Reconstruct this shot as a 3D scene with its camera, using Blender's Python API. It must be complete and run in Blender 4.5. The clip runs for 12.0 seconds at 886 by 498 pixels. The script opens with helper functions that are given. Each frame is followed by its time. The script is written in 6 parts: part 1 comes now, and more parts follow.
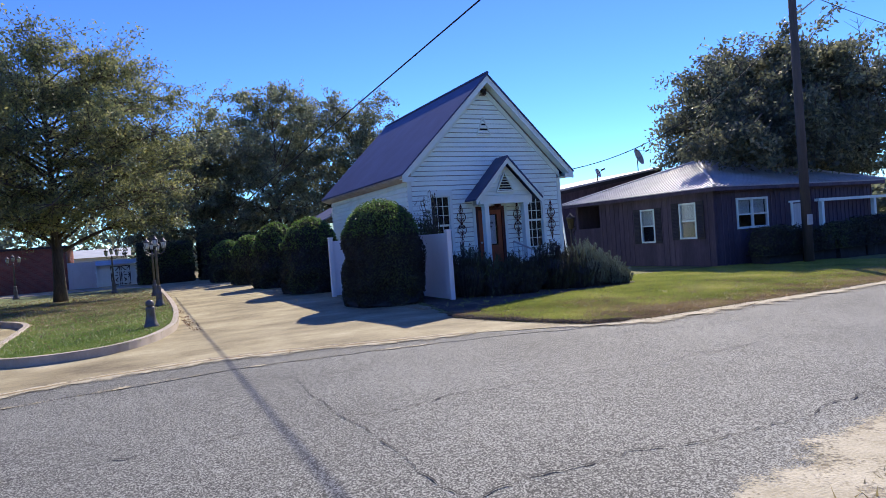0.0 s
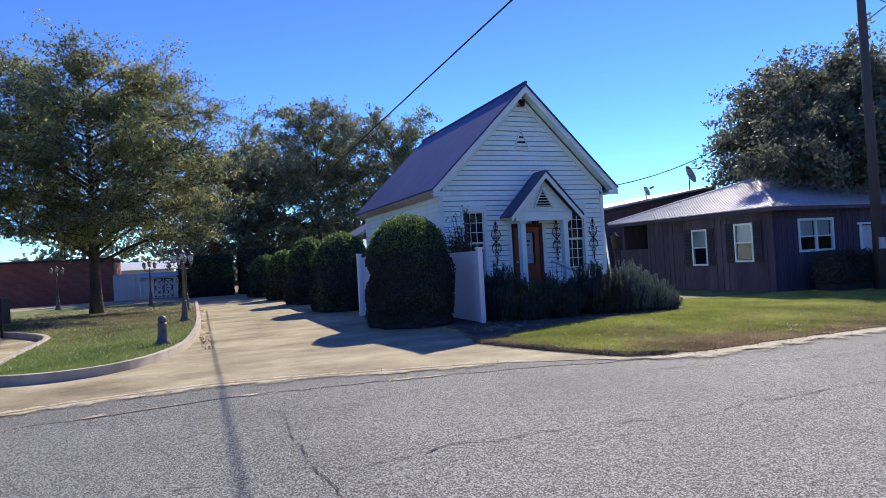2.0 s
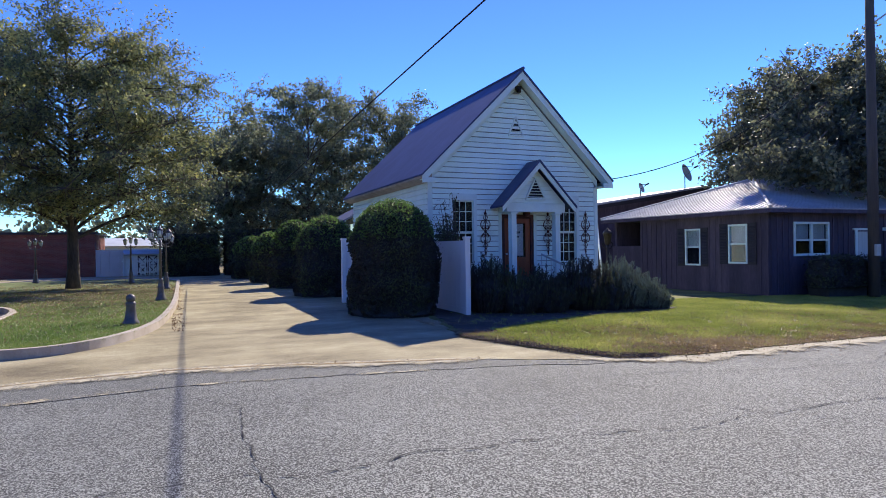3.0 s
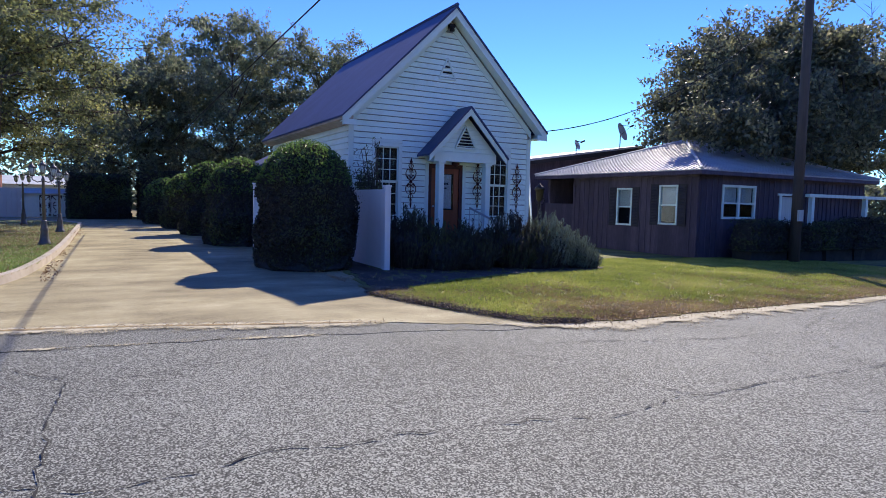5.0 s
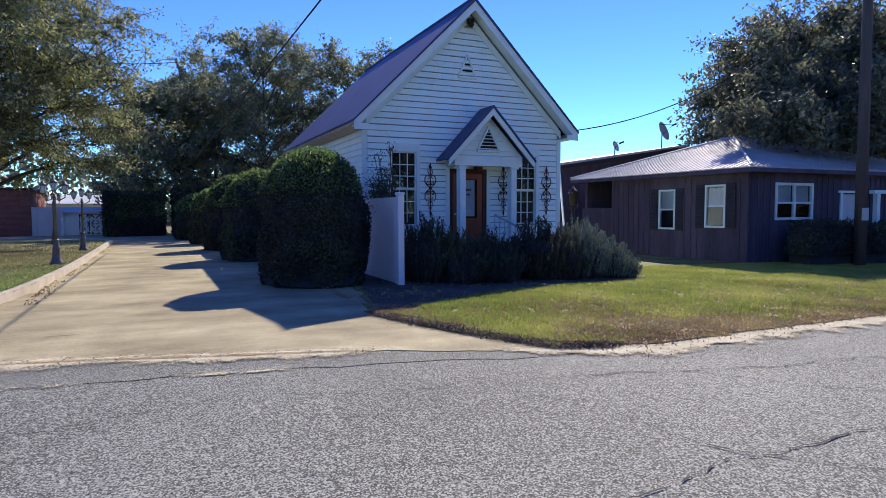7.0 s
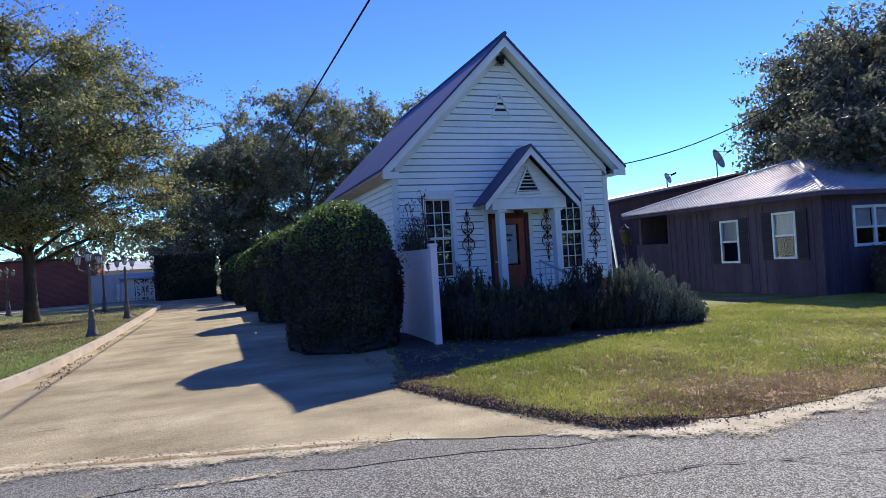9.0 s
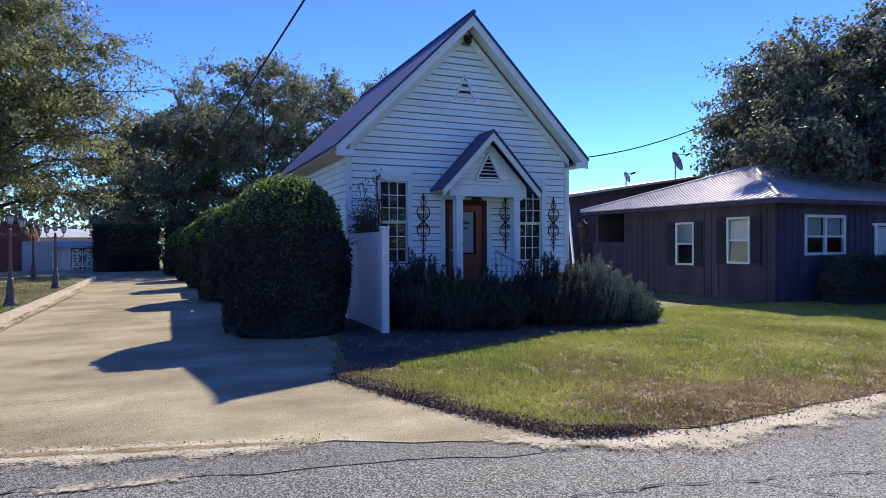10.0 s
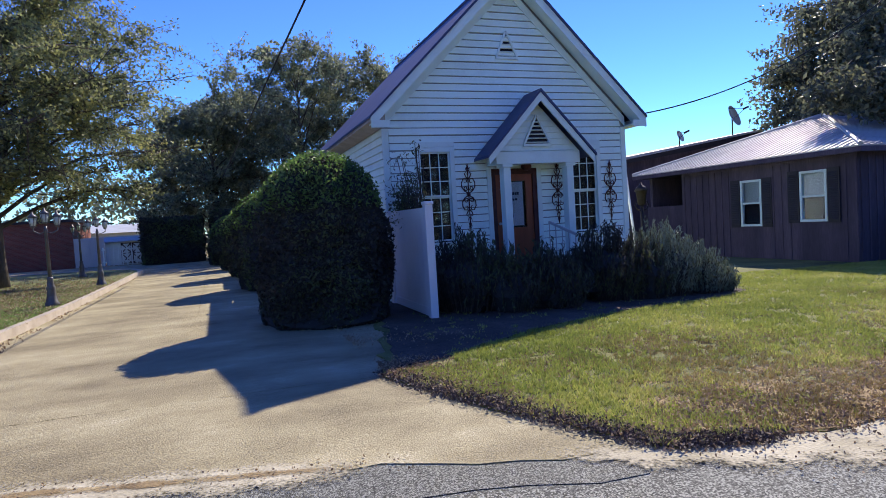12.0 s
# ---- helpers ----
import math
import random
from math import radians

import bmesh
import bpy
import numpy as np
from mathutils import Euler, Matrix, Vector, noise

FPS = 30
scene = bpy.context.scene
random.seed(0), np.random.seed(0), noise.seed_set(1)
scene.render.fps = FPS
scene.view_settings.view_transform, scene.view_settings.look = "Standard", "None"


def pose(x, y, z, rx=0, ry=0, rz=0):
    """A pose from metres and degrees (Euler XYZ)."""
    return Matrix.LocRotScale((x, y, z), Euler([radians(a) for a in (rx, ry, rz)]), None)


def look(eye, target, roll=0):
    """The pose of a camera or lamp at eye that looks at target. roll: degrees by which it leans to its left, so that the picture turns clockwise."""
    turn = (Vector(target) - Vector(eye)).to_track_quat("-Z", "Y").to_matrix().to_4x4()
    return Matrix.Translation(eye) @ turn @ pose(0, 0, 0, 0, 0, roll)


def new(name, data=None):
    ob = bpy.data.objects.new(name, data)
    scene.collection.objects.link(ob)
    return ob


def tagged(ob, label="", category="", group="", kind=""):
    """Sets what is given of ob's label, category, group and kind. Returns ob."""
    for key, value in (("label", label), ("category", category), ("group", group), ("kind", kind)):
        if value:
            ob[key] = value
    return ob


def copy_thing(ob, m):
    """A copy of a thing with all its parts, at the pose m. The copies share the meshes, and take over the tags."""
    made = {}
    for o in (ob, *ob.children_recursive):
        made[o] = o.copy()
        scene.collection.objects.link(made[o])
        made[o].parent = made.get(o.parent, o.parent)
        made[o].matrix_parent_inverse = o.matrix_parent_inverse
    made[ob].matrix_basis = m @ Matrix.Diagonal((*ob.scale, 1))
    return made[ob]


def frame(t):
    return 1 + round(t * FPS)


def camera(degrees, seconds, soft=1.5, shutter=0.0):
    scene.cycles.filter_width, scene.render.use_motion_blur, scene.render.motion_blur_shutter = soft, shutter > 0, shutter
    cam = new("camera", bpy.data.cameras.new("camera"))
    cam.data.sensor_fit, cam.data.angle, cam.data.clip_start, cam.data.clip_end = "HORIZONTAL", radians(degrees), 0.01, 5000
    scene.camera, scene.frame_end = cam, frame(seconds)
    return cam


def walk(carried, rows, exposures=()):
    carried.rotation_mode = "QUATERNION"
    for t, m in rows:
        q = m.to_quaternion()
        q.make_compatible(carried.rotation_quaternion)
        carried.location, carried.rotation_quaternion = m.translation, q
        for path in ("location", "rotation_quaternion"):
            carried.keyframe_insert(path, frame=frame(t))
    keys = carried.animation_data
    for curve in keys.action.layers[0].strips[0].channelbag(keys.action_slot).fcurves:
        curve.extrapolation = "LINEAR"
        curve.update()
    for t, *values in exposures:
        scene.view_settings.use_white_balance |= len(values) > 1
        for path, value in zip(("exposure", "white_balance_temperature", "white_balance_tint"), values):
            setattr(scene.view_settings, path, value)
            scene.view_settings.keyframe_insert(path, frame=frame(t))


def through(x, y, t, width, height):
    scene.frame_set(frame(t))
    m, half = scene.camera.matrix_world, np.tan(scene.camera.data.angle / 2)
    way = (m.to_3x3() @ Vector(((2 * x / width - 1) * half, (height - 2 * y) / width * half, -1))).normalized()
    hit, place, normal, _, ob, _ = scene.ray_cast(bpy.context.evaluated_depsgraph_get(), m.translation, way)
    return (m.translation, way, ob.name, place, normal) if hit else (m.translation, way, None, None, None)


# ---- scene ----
cam = camera(71.1, 12.0, soft=0.7)
PATH = [
    (0, (0.129, 0.592, 1.62), (1.018, 2.384, 1.585), -4.2),
    (0.5, (0.37, 0.743, 1.578), (1.111, 2.597, 1.691), -2.7),
    (1, (0.55, 0.945, 1.606), (1.267, 2.812, 1.615), -2.6),
    (1.5, (0.737, 1.225, 1.56), (1.658, 2.997, 1.454), -1.7),
    (2, (0.934, 1.36, 1.592), (1.691, 3.211, 1.625), -3.2),
    (2.5, (1.145, 1.553, 1.6), (1.788, 3.446, 1.558), -3.9),
    (3, (1.274, 1.831, 1.567), (2.054, 3.673, 1.565), -0.8),
    (3.2, (1.403, 1.914, 1.447), (2.221, 3.739, 1.402), -1.4),
    (4.8, (2.047, 2.585, 1.524), (2.934, 4.367, 1.327), -0.7),
    (5, (2.089, 2.671, 1.507), (3.049, 4.419, 1.355), 1.3),
    (5.5, (2.305, 2.804, 1.508), (3.139, 4.616, 1.355), -2.9),
    (6, (2.637, 2.99, 1.489), (3.259, 4.887, 1.362), -1.6),
    (6.5, (2.873, 3.266, 1.502), (3.596, 5.126, 1.361), -1.0),
    (6.7, (2.943, 3.335, 1.476), (3.739, 5.165, 1.334), -1.2),
    (8.3, (3.523, 4.11, 1.559), (4.41, 5.9, 1.479), 0.7),
    (8.5, (3.52, 4.128, 1.58), (4.417, 5.915, 1.55), -0.6),
    (9, (3.776, 4.317, 1.585), (4.461, 6.196, 1.61), -3.6),
    (9.5, (3.944, 4.512, 1.543), (4.575, 6.409, 1.5), -4.1),
    (10, (4.055, 4.852, 1.542), (4.868, 6.679, 1.523), -0.3),
    (10.5, (4.15, 4.982, 1.522), (4.955, 6.81, 1.421), -1.6),
    (11, (4.311, 5.301, 1.511), (4.989, 7.182, 1.5), -2.9),
    (11.5, (4.385, 5.611, 1.497), (5.048, 7.497, 1.456), -2.2),
    (12, (4.357, 5.809, 1.52), (5.037, 7.688, 1.429), -3.5),
]
walk(cam, [(t, look(eye, target, roll)) for t, eye, target, roll in PATH], exposures=[(0, 0.88, 6050, 26), (12, 0.88, 6050, 26)])

# ---- light ----
SUN_EL, SUN_AZ = 38.9, 45.6
world = bpy.data.worlds.new("sky")
scene.world = world
world.use_nodes = True
wn = world.node_tree
sky = wn.nodes.new("ShaderNodeTexSky")
sky.sky_type, sky.sun_disc = "NISHITA", False
sky.sun_elevation, sky.sun_rotation = radians(SUN_EL), radians(90 - SUN_AZ)
sky.altitude = 2600
sky.air_density, sky.dust_density, sky.ozone_density = 1.0, 0.0, 3.0
wn.nodes["Background"].inputs["Strength"].default_value = 0.142
deep = wn.nodes.new("ShaderNodeHueSaturation")
deep.inputs["Saturation"].default_value = 1.28
wn.links.new(sky.outputs[0], deep.inputs["Color"])
height, level, tone, tint = wn.nodes.new("ShaderNodeTexCoord"), wn.nodes.new("ShaderNodeSeparateXYZ"), wn.nodes.new("ShaderNodeValToRGB"), wn.nodes.new("ShaderNodeMixRGB")
tone.color_ramp.elements[0].position, tone.color_ramp.elements[0].color = 0.05, (0.57, 0.82, 0.81, 1)
tone.color_ramp.elements[1].position, tone.color_ramp.elements[1].color = 0.5, (1.25, 0.66, 0.95, 1)
tint.blend_type, tint.inputs[0].default_value = "MULTIPLY", 1.0
wn.links.new(height.outputs["Generated"], level.inputs[0])
wn.links.new(level.outputs[2], tone.inputs[0])
wn.links.new(deep.outputs[0], tint.inputs[1])
wn.links.new(tone.outputs[0], tint.inputs[2])
wn.links.new(tint.outputs[0], wn.nodes["Background"].inputs["Color"])
sun = new("sun", bpy.data.lights.new("sun", "SUN"))
sun.data.energy, sun.data.angle, sun.data.color = 3.9, radians(0.55), (1.0, 0.93, 0.67)
ca, sa, ce, se = math.cos(radians(SUN_AZ)), math.sin(radians(SUN_AZ)), math.cos(radians(SUN_EL)), math.sin(radians(SUN_EL))
sun.matrix_world = look((60 * ca * ce, 60 * sa * ce, 60 * se), (0, 0, 0))
scene.view_settings.exposure = 0.0

# ---- materials ----
def material(name, stops, scale=5.0, rough=0.8, metal=0.0, bump=0.3, detail=8.0, fine=60.0, fine_amount=0.25, stretch=(1, 1, 1), rand=0.0, spec=0.4, clear=0.0):
    """Two scales of noise choose between the stops; a finer one gives grain and relief. rand: how far each piece differs."""
    m = bpy.data.materials.new(name)
    m.use_nodes = True
    n, l = m.node_tree.nodes, m.node_tree.links
    b = n["Principled BSDF"]
    geo = n.new("ShaderNodeNewGeometry")
    mapp = n.new("ShaderNodeMapping")
    mapp.inputs["Scale"].default_value = stretch
    l.new(geo.outputs["Position"], mapp.inputs["Vector"])
    a = n.new("ShaderNodeTexNoise")
    a.inputs["Scale"].default_value, a.inputs["Detail"].default_value, a.inputs["Roughness"].default_value = scale, detail, 0.62
    f = n.new("ShaderNodeTexNoise")
    f.inputs["Scale"].default_value, f.inputs["Detail"].default_value = fine, 3.0
    l.new(mapp.outputs[0], a.inputs["Vector"]), l.new(mapp.outputs[0], f.inputs["Vector"])
    mix = n.new("ShaderNodeMath")
    mix.operation = "MULTIPLY_ADD"
    l.new(f.outputs["Fac"], mix.inputs[0])
    mix.inputs[1].default_value = fine_amount
    sub = n.new("ShaderNodeMath")
    sub.operation = "SUBTRACT"
    l.new(a.outputs["Fac"], sub.inputs[0])
    sub.inputs[1].default_value = fine_amount / 2
    l.new(sub.outputs[0], mix.inputs[2])
    value = mix.outputs[0]
    if rand:
        info, isl = n.new("ShaderNodeObjectInfo"), geo
        r = n.new("ShaderNodeMath")
        r.operation = "ADD"
        l.new(info.outputs["Random"], r.inputs[0]), l.new(isl.outputs["Random Per Island"], r.inputs[1])
        fr = n.new("ShaderNodeMath")
        fr.operation = "FRACT"
        l.new(r.outputs[0], fr.inputs[0])
        ad = n.new("ShaderNodeMath")
        ad.operation = "MULTIPLY_ADD"
        l.new(fr.outputs[0], ad.inputs[0])
        ad.inputs[1].default_value = rand
        l.new(value, ad.inputs[2])
        s2 = n.new("ShaderNodeMath")
        s2.operation = "SUBTRACT"
        l.new(ad.outputs[0], s2.inputs[0])
        s2.inputs[1].default_value = rand / 2
        value = s2.outputs[0]
    ramp = n.new("ShaderNodeValToRGB")
    e = ramp.color_ramp.elements
    while len(e) < len(stops):
        e.new(0.5)
    for k, (p, c) in enumerate(stops):
        e[k].position, e[k].color = p, (*c, 1)
    l.new(value, ramp.inputs[0]), l.new(ramp.outputs[0], b.inputs["Base Color"])
    b.inputs["Roughness"].default_value, b.inputs["Metallic"].default_value = rough, metal
    b.inputs["Specular IOR Level"].default_value = spec
    b.inputs["Coat Weight"].default_value = clear
    if bump:
        bp = n.new("ShaderNodeBump")
        bp.inputs["Strength"].default_value, bp.inputs["Distance"].default_value = bump, 0.02
        l.new(mix.outputs[0], bp.inputs["Height"]), l.new(bp.outputs[0], b.inputs["Normal"])
    return m


def leaf_material(name, stops, through=0.35, rough=0.5, spec=0.5):
    """Leaves: each one its own shade, with light coming through."""
    m = bpy.data.materials.new(name)
    m.use_nodes = True
    n, l = m.node_tree.nodes, m.node_tree.links
    b, out = n["Principled BSDF"], n["Material Output"]
    geo = n.new("ShaderNodeNewGeometry")
    no = n.new("ShaderNodeTexNoise")
    no.inputs["Scale"].default_value = 0.55
    l.new(geo.outputs["Position"], no.inputs["Vector"])
    ma = n.new("ShaderNodeMath")
    ma.operation = "MULTIPLY_ADD"
    l.new(geo.outputs["Random Per Island"], ma.inputs[0])
    ma.inputs[1].default_value = 0.5
    mb = n.new("ShaderNodeMath")
    mb.operation = "MULTIPLY_ADD"
    l.new(no.outputs["Fac"], mb.inputs[0])
    mb.inputs[1].default_value, mb.inputs[2].default_value = 1.2, -0.35
    l.new(mb.outputs[0], ma.inputs[2])
    ramp = n.new("ShaderNodeValToRGB")
    e = ramp.color_ramp.elements
    while len(e) < len(stops):
        e.new(0.5)
    for k, (p, c) in enumerate(stops):
        e[k].position, e[k].color = p, (*c, 1)
    l.new(ma.outputs[0], ramp.inputs[0]), l.new(ramp.outputs[0], b.inputs["Base Color"])
    b.inputs["Roughness"].default_value, b.inputs["Specular IOR Level"].default_value = rough, spec
    tr = n.new("ShaderNodeBsdfTranslucent")
    l.new(ramp.outputs[0], tr.inputs["Color"])
    mx = n.new("ShaderNodeMixShader")
    mx.inputs[0].default_value = through
    l.new(b.outputs[0], mx.inputs[1]), l.new(tr.outputs[0], mx.inputs[2]), l.new(mx.outputs[0], out.inputs["Surface"])
    return m


def grey(v, w=1.0):
    return (v * w, v, v / w)


def asphalt(name="asphalt", tones=(0.024, 0.098, 0.34), stones=112.0, warm=0.88):
    """Worn chip seal: pale stones of a centimetre or so in dark binder, with faint broad stains."""
    m = bpy.data.materials.new(name)
    m.use_nodes = True
    n, l = m.node_tree.nodes, m.node_tree.links
    b = n["Principled BSDF"]
    geo = n.new("ShaderNodeNewGeometry")
    vor, big, mid = n.new("ShaderNodeTexVoronoi"), n.new("ShaderNodeTexNoise"), n.new("ShaderNodeTexNoise")
    vor.inputs["Scale"].default_value = stones
    big.inputs["Scale"].default_value, big.inputs["Detail"].default_value = 0.45, 5.0
    mid.inputs["Scale"].default_value, mid.inputs["Detail"].default_value = 60.0, 4.0
    for k in (vor, big, mid):
        l.new(geo.outputs["Position"], k.inputs["Vector"])
    bw = n.new("ShaderNodeRGBToBW")
    l.new(vor.outputs["Color"], bw.inputs[0])
    ramp = n.new("ShaderNodeValToRGB")
    e = ramp.color_ramp.elements
    e.new(0.5)
    for k, (p, c) in enumerate(zip((0.22, 0.5, 0.77), tones)):
        e[k].position, e[k].color = p, (c * 0.955, c, c * warm, 1)
    add = n.new("ShaderNodeMath")
    add.operation = "MULTIPLY_ADD"
    l.new(mid.outputs["Fac"], add.inputs[0])
    add.inputs[1].default_value = 0.7
    sub = n.new("ShaderNodeMath")
    sub.operation = "MULTIPLY_ADD"
    l.new(big.outputs["Fac"], sub.inputs[0])
    sub.inputs[1].default_value, sub.inputs[2].default_value = 0.3, -0.5
    l.new(sub.outputs[0], add.inputs[2])
    tot = n.new("ShaderNodeMath")
    tot.operation = "ADD"
    l.new(bw.outputs[0], tot.inputs[0]), l.new(add.outputs[0], tot.inputs[1])
    l.new(tot.outputs[0], ramp.inputs[0]), l.new(ramp.outputs[0], b.inputs["Base Color"])
    b.inputs["Roughness"].default_value = 0.85
    bp = n.new("ShaderNodeBump")
    bp.inputs["Strength"].default_value, bp.inputs["Distance"].default_value = 0.8, 0.008
    l.new(bw.outputs[0], bp.inputs["Height"]), l.new(bp.outputs[0], b.inputs["Normal"])
    return m


def brickwork(name, c1, c2, mortar):
    """Coursed bricks at real size, on walls that face along x or y."""
    m = bpy.data.materials.new(name)
    m.use_nodes = True
    n, l = m.node_tree.nodes, m.node_tree.links
    b = n["Principled BSDF"]
    geo, sep, com, ad = n.new("ShaderNodeNewGeometry"), n.new("ShaderNodeSeparateXYZ"), n.new("ShaderNodeCombineXYZ"), n.new("ShaderNodeMath")
    l.new(geo.outputs["Position"], sep.inputs[0])
    l.new(sep.outputs[0], ad.inputs[0]), l.new(sep.outputs[1], ad.inputs[1])
    l.new(ad.outputs[0], com.inputs[0]), l.new(sep.outputs[2], com.inputs[1])
    br = n.new("ShaderNodeTexBrick")
    l.new(com.outputs[0], br.inputs["Vector"])
    for k, v in (("Scale", 1.0), ("Mortar Size", 0.008), ("Brick Width", 0.215), ("Row Height", 0.075), ("Bias", 0.0)):
        br.inputs[k].default_value = v
    for k, c in (("Color1", c1), ("Color2", c2), ("Mortar", mortar)):
        br.inputs[k].default_value = (*c, 1)
    no = n.new("ShaderNodeTexNoise")
    no.inputs["Scale"].default_value, no.inputs["Detail"].default_value = 0.8, 6.0
    l.new(geo.outputs["Position"], no.inputs["Vector"])
    hs = n.new("ShaderNodeHueSaturation")
    mr = n.new("ShaderNodeMapRange")
    mr.inputs["To Min"].default_value, mr.inputs["To Max"].default_value = 0.6, 1.4
    l.new(no.outputs["Fac"], mr.inputs["Value"]), l.new(mr.outputs[0], hs.inputs["Value"]), l.new(br.outputs["Color"], hs.inputs["Color"])
    l.new(hs.outputs[0], b.inputs["Base Color"])
    b.inputs["Roughness"].default_value = 0.9
    bp = n.new("ShaderNodeBump")
    bp.inputs["Strength"].default_value, bp.inputs["Distance"].default_value, bp.invert = 0.6, 0.01, True
    l.new(br.outputs["Fac"], bp.inputs["Height"]), l.new(bp.outputs[0], b.inputs["Normal"])
    return m


M_ASPHALT = asphalt()
M_CRACK = material("crack", [(0.3, grey(0.012)), (0.7, grey(0.035))], 8, 0.9)
M_CONCRETE = material("concrete", [(0.26, (0.12, 0.098, 0.055)), (0.4, (0.235, 0.198, 0.11)), (0.54, (0.345, 0.3, 0.17)), (0.64, (0.42, 0.37, 0.22)), (0.78, (0.62, 0.57, 0.4))], 0.65, 0.85, bump=0.9, detail=12, fine=85, fine_amount=0.6, stretch=(0.8, 1.15, 1))
M_PATCH = asphalt("road_patch", (0.016, 0.09, 0.32), 150.0, 0.88)
M_KERB = material("kerb_concrete", [(0.25, (0.3, 0.25, 0.19)), (0.7, (0.52, 0.46, 0.38))], 1.8, 0.85, bump=0.3, fine=40)
M_SAND = material("sand", [(0.25, (0.22, 0.19, 0.13)), (0.7, (0.44, 0.39, 0.28))], 2.5, 0.95, bump=0.6, fine=50, fine_amount=0.5)
M_SOIL = material("soil", [(0.25, (0.10, 0.075, 0.04)), (0.5, (0.17, 0.14, 0.06)), (0.75, (0.3, 0.24, 0.13))], 0.9, 0.95, bump=0.8, fine=30, fine_amount=0.5)
M_TURF = material("turf", [(0.25, (0.05, 0.05, 0.022)), (0.5, (0.14, 0.15, 0.04)), (0.72, (0.27, 0.24, 0.08))], 0.8, 0.95, bump=0.8, fine=35, fine_amount=0.5)
M_WHITE = material("white_paint", [(0.2, (0.66, 0.8, 0.73)), (0.5, (0.79, 0.94, 0.87)), (0.8, (0.82, 0.95, 0.89))], 1.2, 0.55, bump=0.12, fine=22, fine_amount=0.3, rand=0.12)
M_TRIM = material("white_trim", [(0.2, (0.66, 0.78, 0.73)), (0.7, (0.76, 0.9, 0.84))], 2.5, 0.5, bump=0.06, fine=30)
M_VINYL = material("vinyl", [(0.2, (0.76, 0.77, 0.78)), (0.7, (0.86, 0.87, 0.88))], 1.0, 0.35, bump=0.03)
M_ROOF = material("roof_metal", [(0.2, (0.033, 0.046, 0.105)), (0.5, (0.05, 0.066, 0.14)), (0.8, (0.07, 0.09, 0.18))], 1.2, 0.6, metal=0.0, bump=0.12, fine=18, fine_amount=0.3)
M_TIN = material("galvanised_tin", [(0.2, (0.36, 0.36, 0.37)), (0.7, (0.52, 0.52, 0.52))], 1.2, 0.6, metal=0.15, bump=0.05, fine=9)
M_DARKWOOD = material("stained_board", [(0.2, (0.045, 0.034, 0.052)), (0.5, (0.074, 0.057, 0.083)), (0.8, (0.12, 0.095, 0.125))], 2.0, 0.8, bump=0.3, fine=26, fine_amount=0.5, stretch=(1, 1, 0.15), rand=0.25)
# grey that paints the shadow line under each clapboard
M_LAP_SHADE = material("lap_shade_grey", [(0.2, (0.22, 0.24, 0.24)), (0.7, (0.32, 0.35, 0.34))], 2, 0.9, bump=0.2)
# mulch brown, darkened for the shadow that lies on the bed
M_SHADED_MULCH = material("shaded_mulch", [(0.25, (0.03, 0.022, 0.018)), (0.5, (0.065, 0.05, 0.04)), (0.78, (0.13, 0.1, 0.075))], 1.4, 0.95, bump=0.9, fine=26, fine_amount=0.6)
M_SHUTTER = material("dark_shutter", [(0.2, (0.018, 0.016, 0.02)), (0.7, (0.035, 0.03, 0.038))], 3, 0.6, bump=0.1)
M_DOOR = material("orange_wood", [(0.2, (0.16, 0.04, 0.016)), (0.5, (0.26, 0.065, 0.025)), (0.8, (0.34, 0.09, 0.035))], 2.0, 0.4, bump=0.1, fine=14, stretch=(1, 1, 0.12))
M_IRON = material("black_iron", [(0.2, (0.012, 0.011, 0.012)), (0.7, (0.045, 0.04, 0.04))], 9, 0.5, metal=0.6, bump=0.15)
M_CAST = material("cast_grey", [(0.2, (0.06, 0.06, 0.065)), (0.7, (0.15, 0.15, 0.155))], 7, 0.5, metal=0.3, bump=0.15)
M_RUST = material("rusty_iron", [(0.2, (0.05, 0.02, 0.02)), (0.7, (0.11, 0.04, 0.035))], 9, 0.65, metal=0.3, bump=0.15)
M_BARK = material("bark", [(0.2, (0.035, 0.028, 0.024)), (0.7, (0.12, 0.095, 0.075))], 3, 0.95, bump=0.9, fine=22, fine_amount=0.6, stretch=(1, 1, 0.25))
M_POLE = material("weathered_pole", [(0.2, (0.045, 0.038, 0.034)), (0.7, (0.12, 0.095, 0.08))], 4, 0.9, bump=0.5, fine=30, stretch=(1, 1, 0.08))
M_BRICK = brickwork("red_brick", (0.24, 0.075, 0.05), (0.17, 0.05, 0.035), (0.2, 0.13, 0.1))
M_BRICKTAN = brickwork("tan_brick", (0.46, 0.22, 0.11), (0.32, 0.14, 0.07), (0.34, 0.26, 0.19))
# darkness of unlit rooms put into the colour
M_INSIDE = material("unlit_room_black", [(0.2, (0.008, 0.008, 0.012)), (0.7, (0.018, 0.018, 0.024))], 1, 0.9, bump=0)
M_CURTAIN = material("pale_curtain", [(0.2, (0.42, 0.5, 0.47)), (0.7, (0.62, 0.68, 0.64))], 2, 0.9, bump=0.1, stretch=(4, 4, 0.3))
M_RUBBER = material("black_cable", [(0.2, grey(0.012)), (0.7, grey(0.025))], 5, 0.6, bump=0)
M_GREYPAINT = material("grey_sheet", [(0.2, (0.4, 0.43, 0.42)), (0.7, (0.55, 0.58, 0.57))], 1, 0.6, bump=0.1)
M_PAPER = material("paper_sign", [(0.2, (0.5, 0.56, 0.58)), (0.7, (0.62, 0.68, 0.7))], 3, 0.6, bump=0)
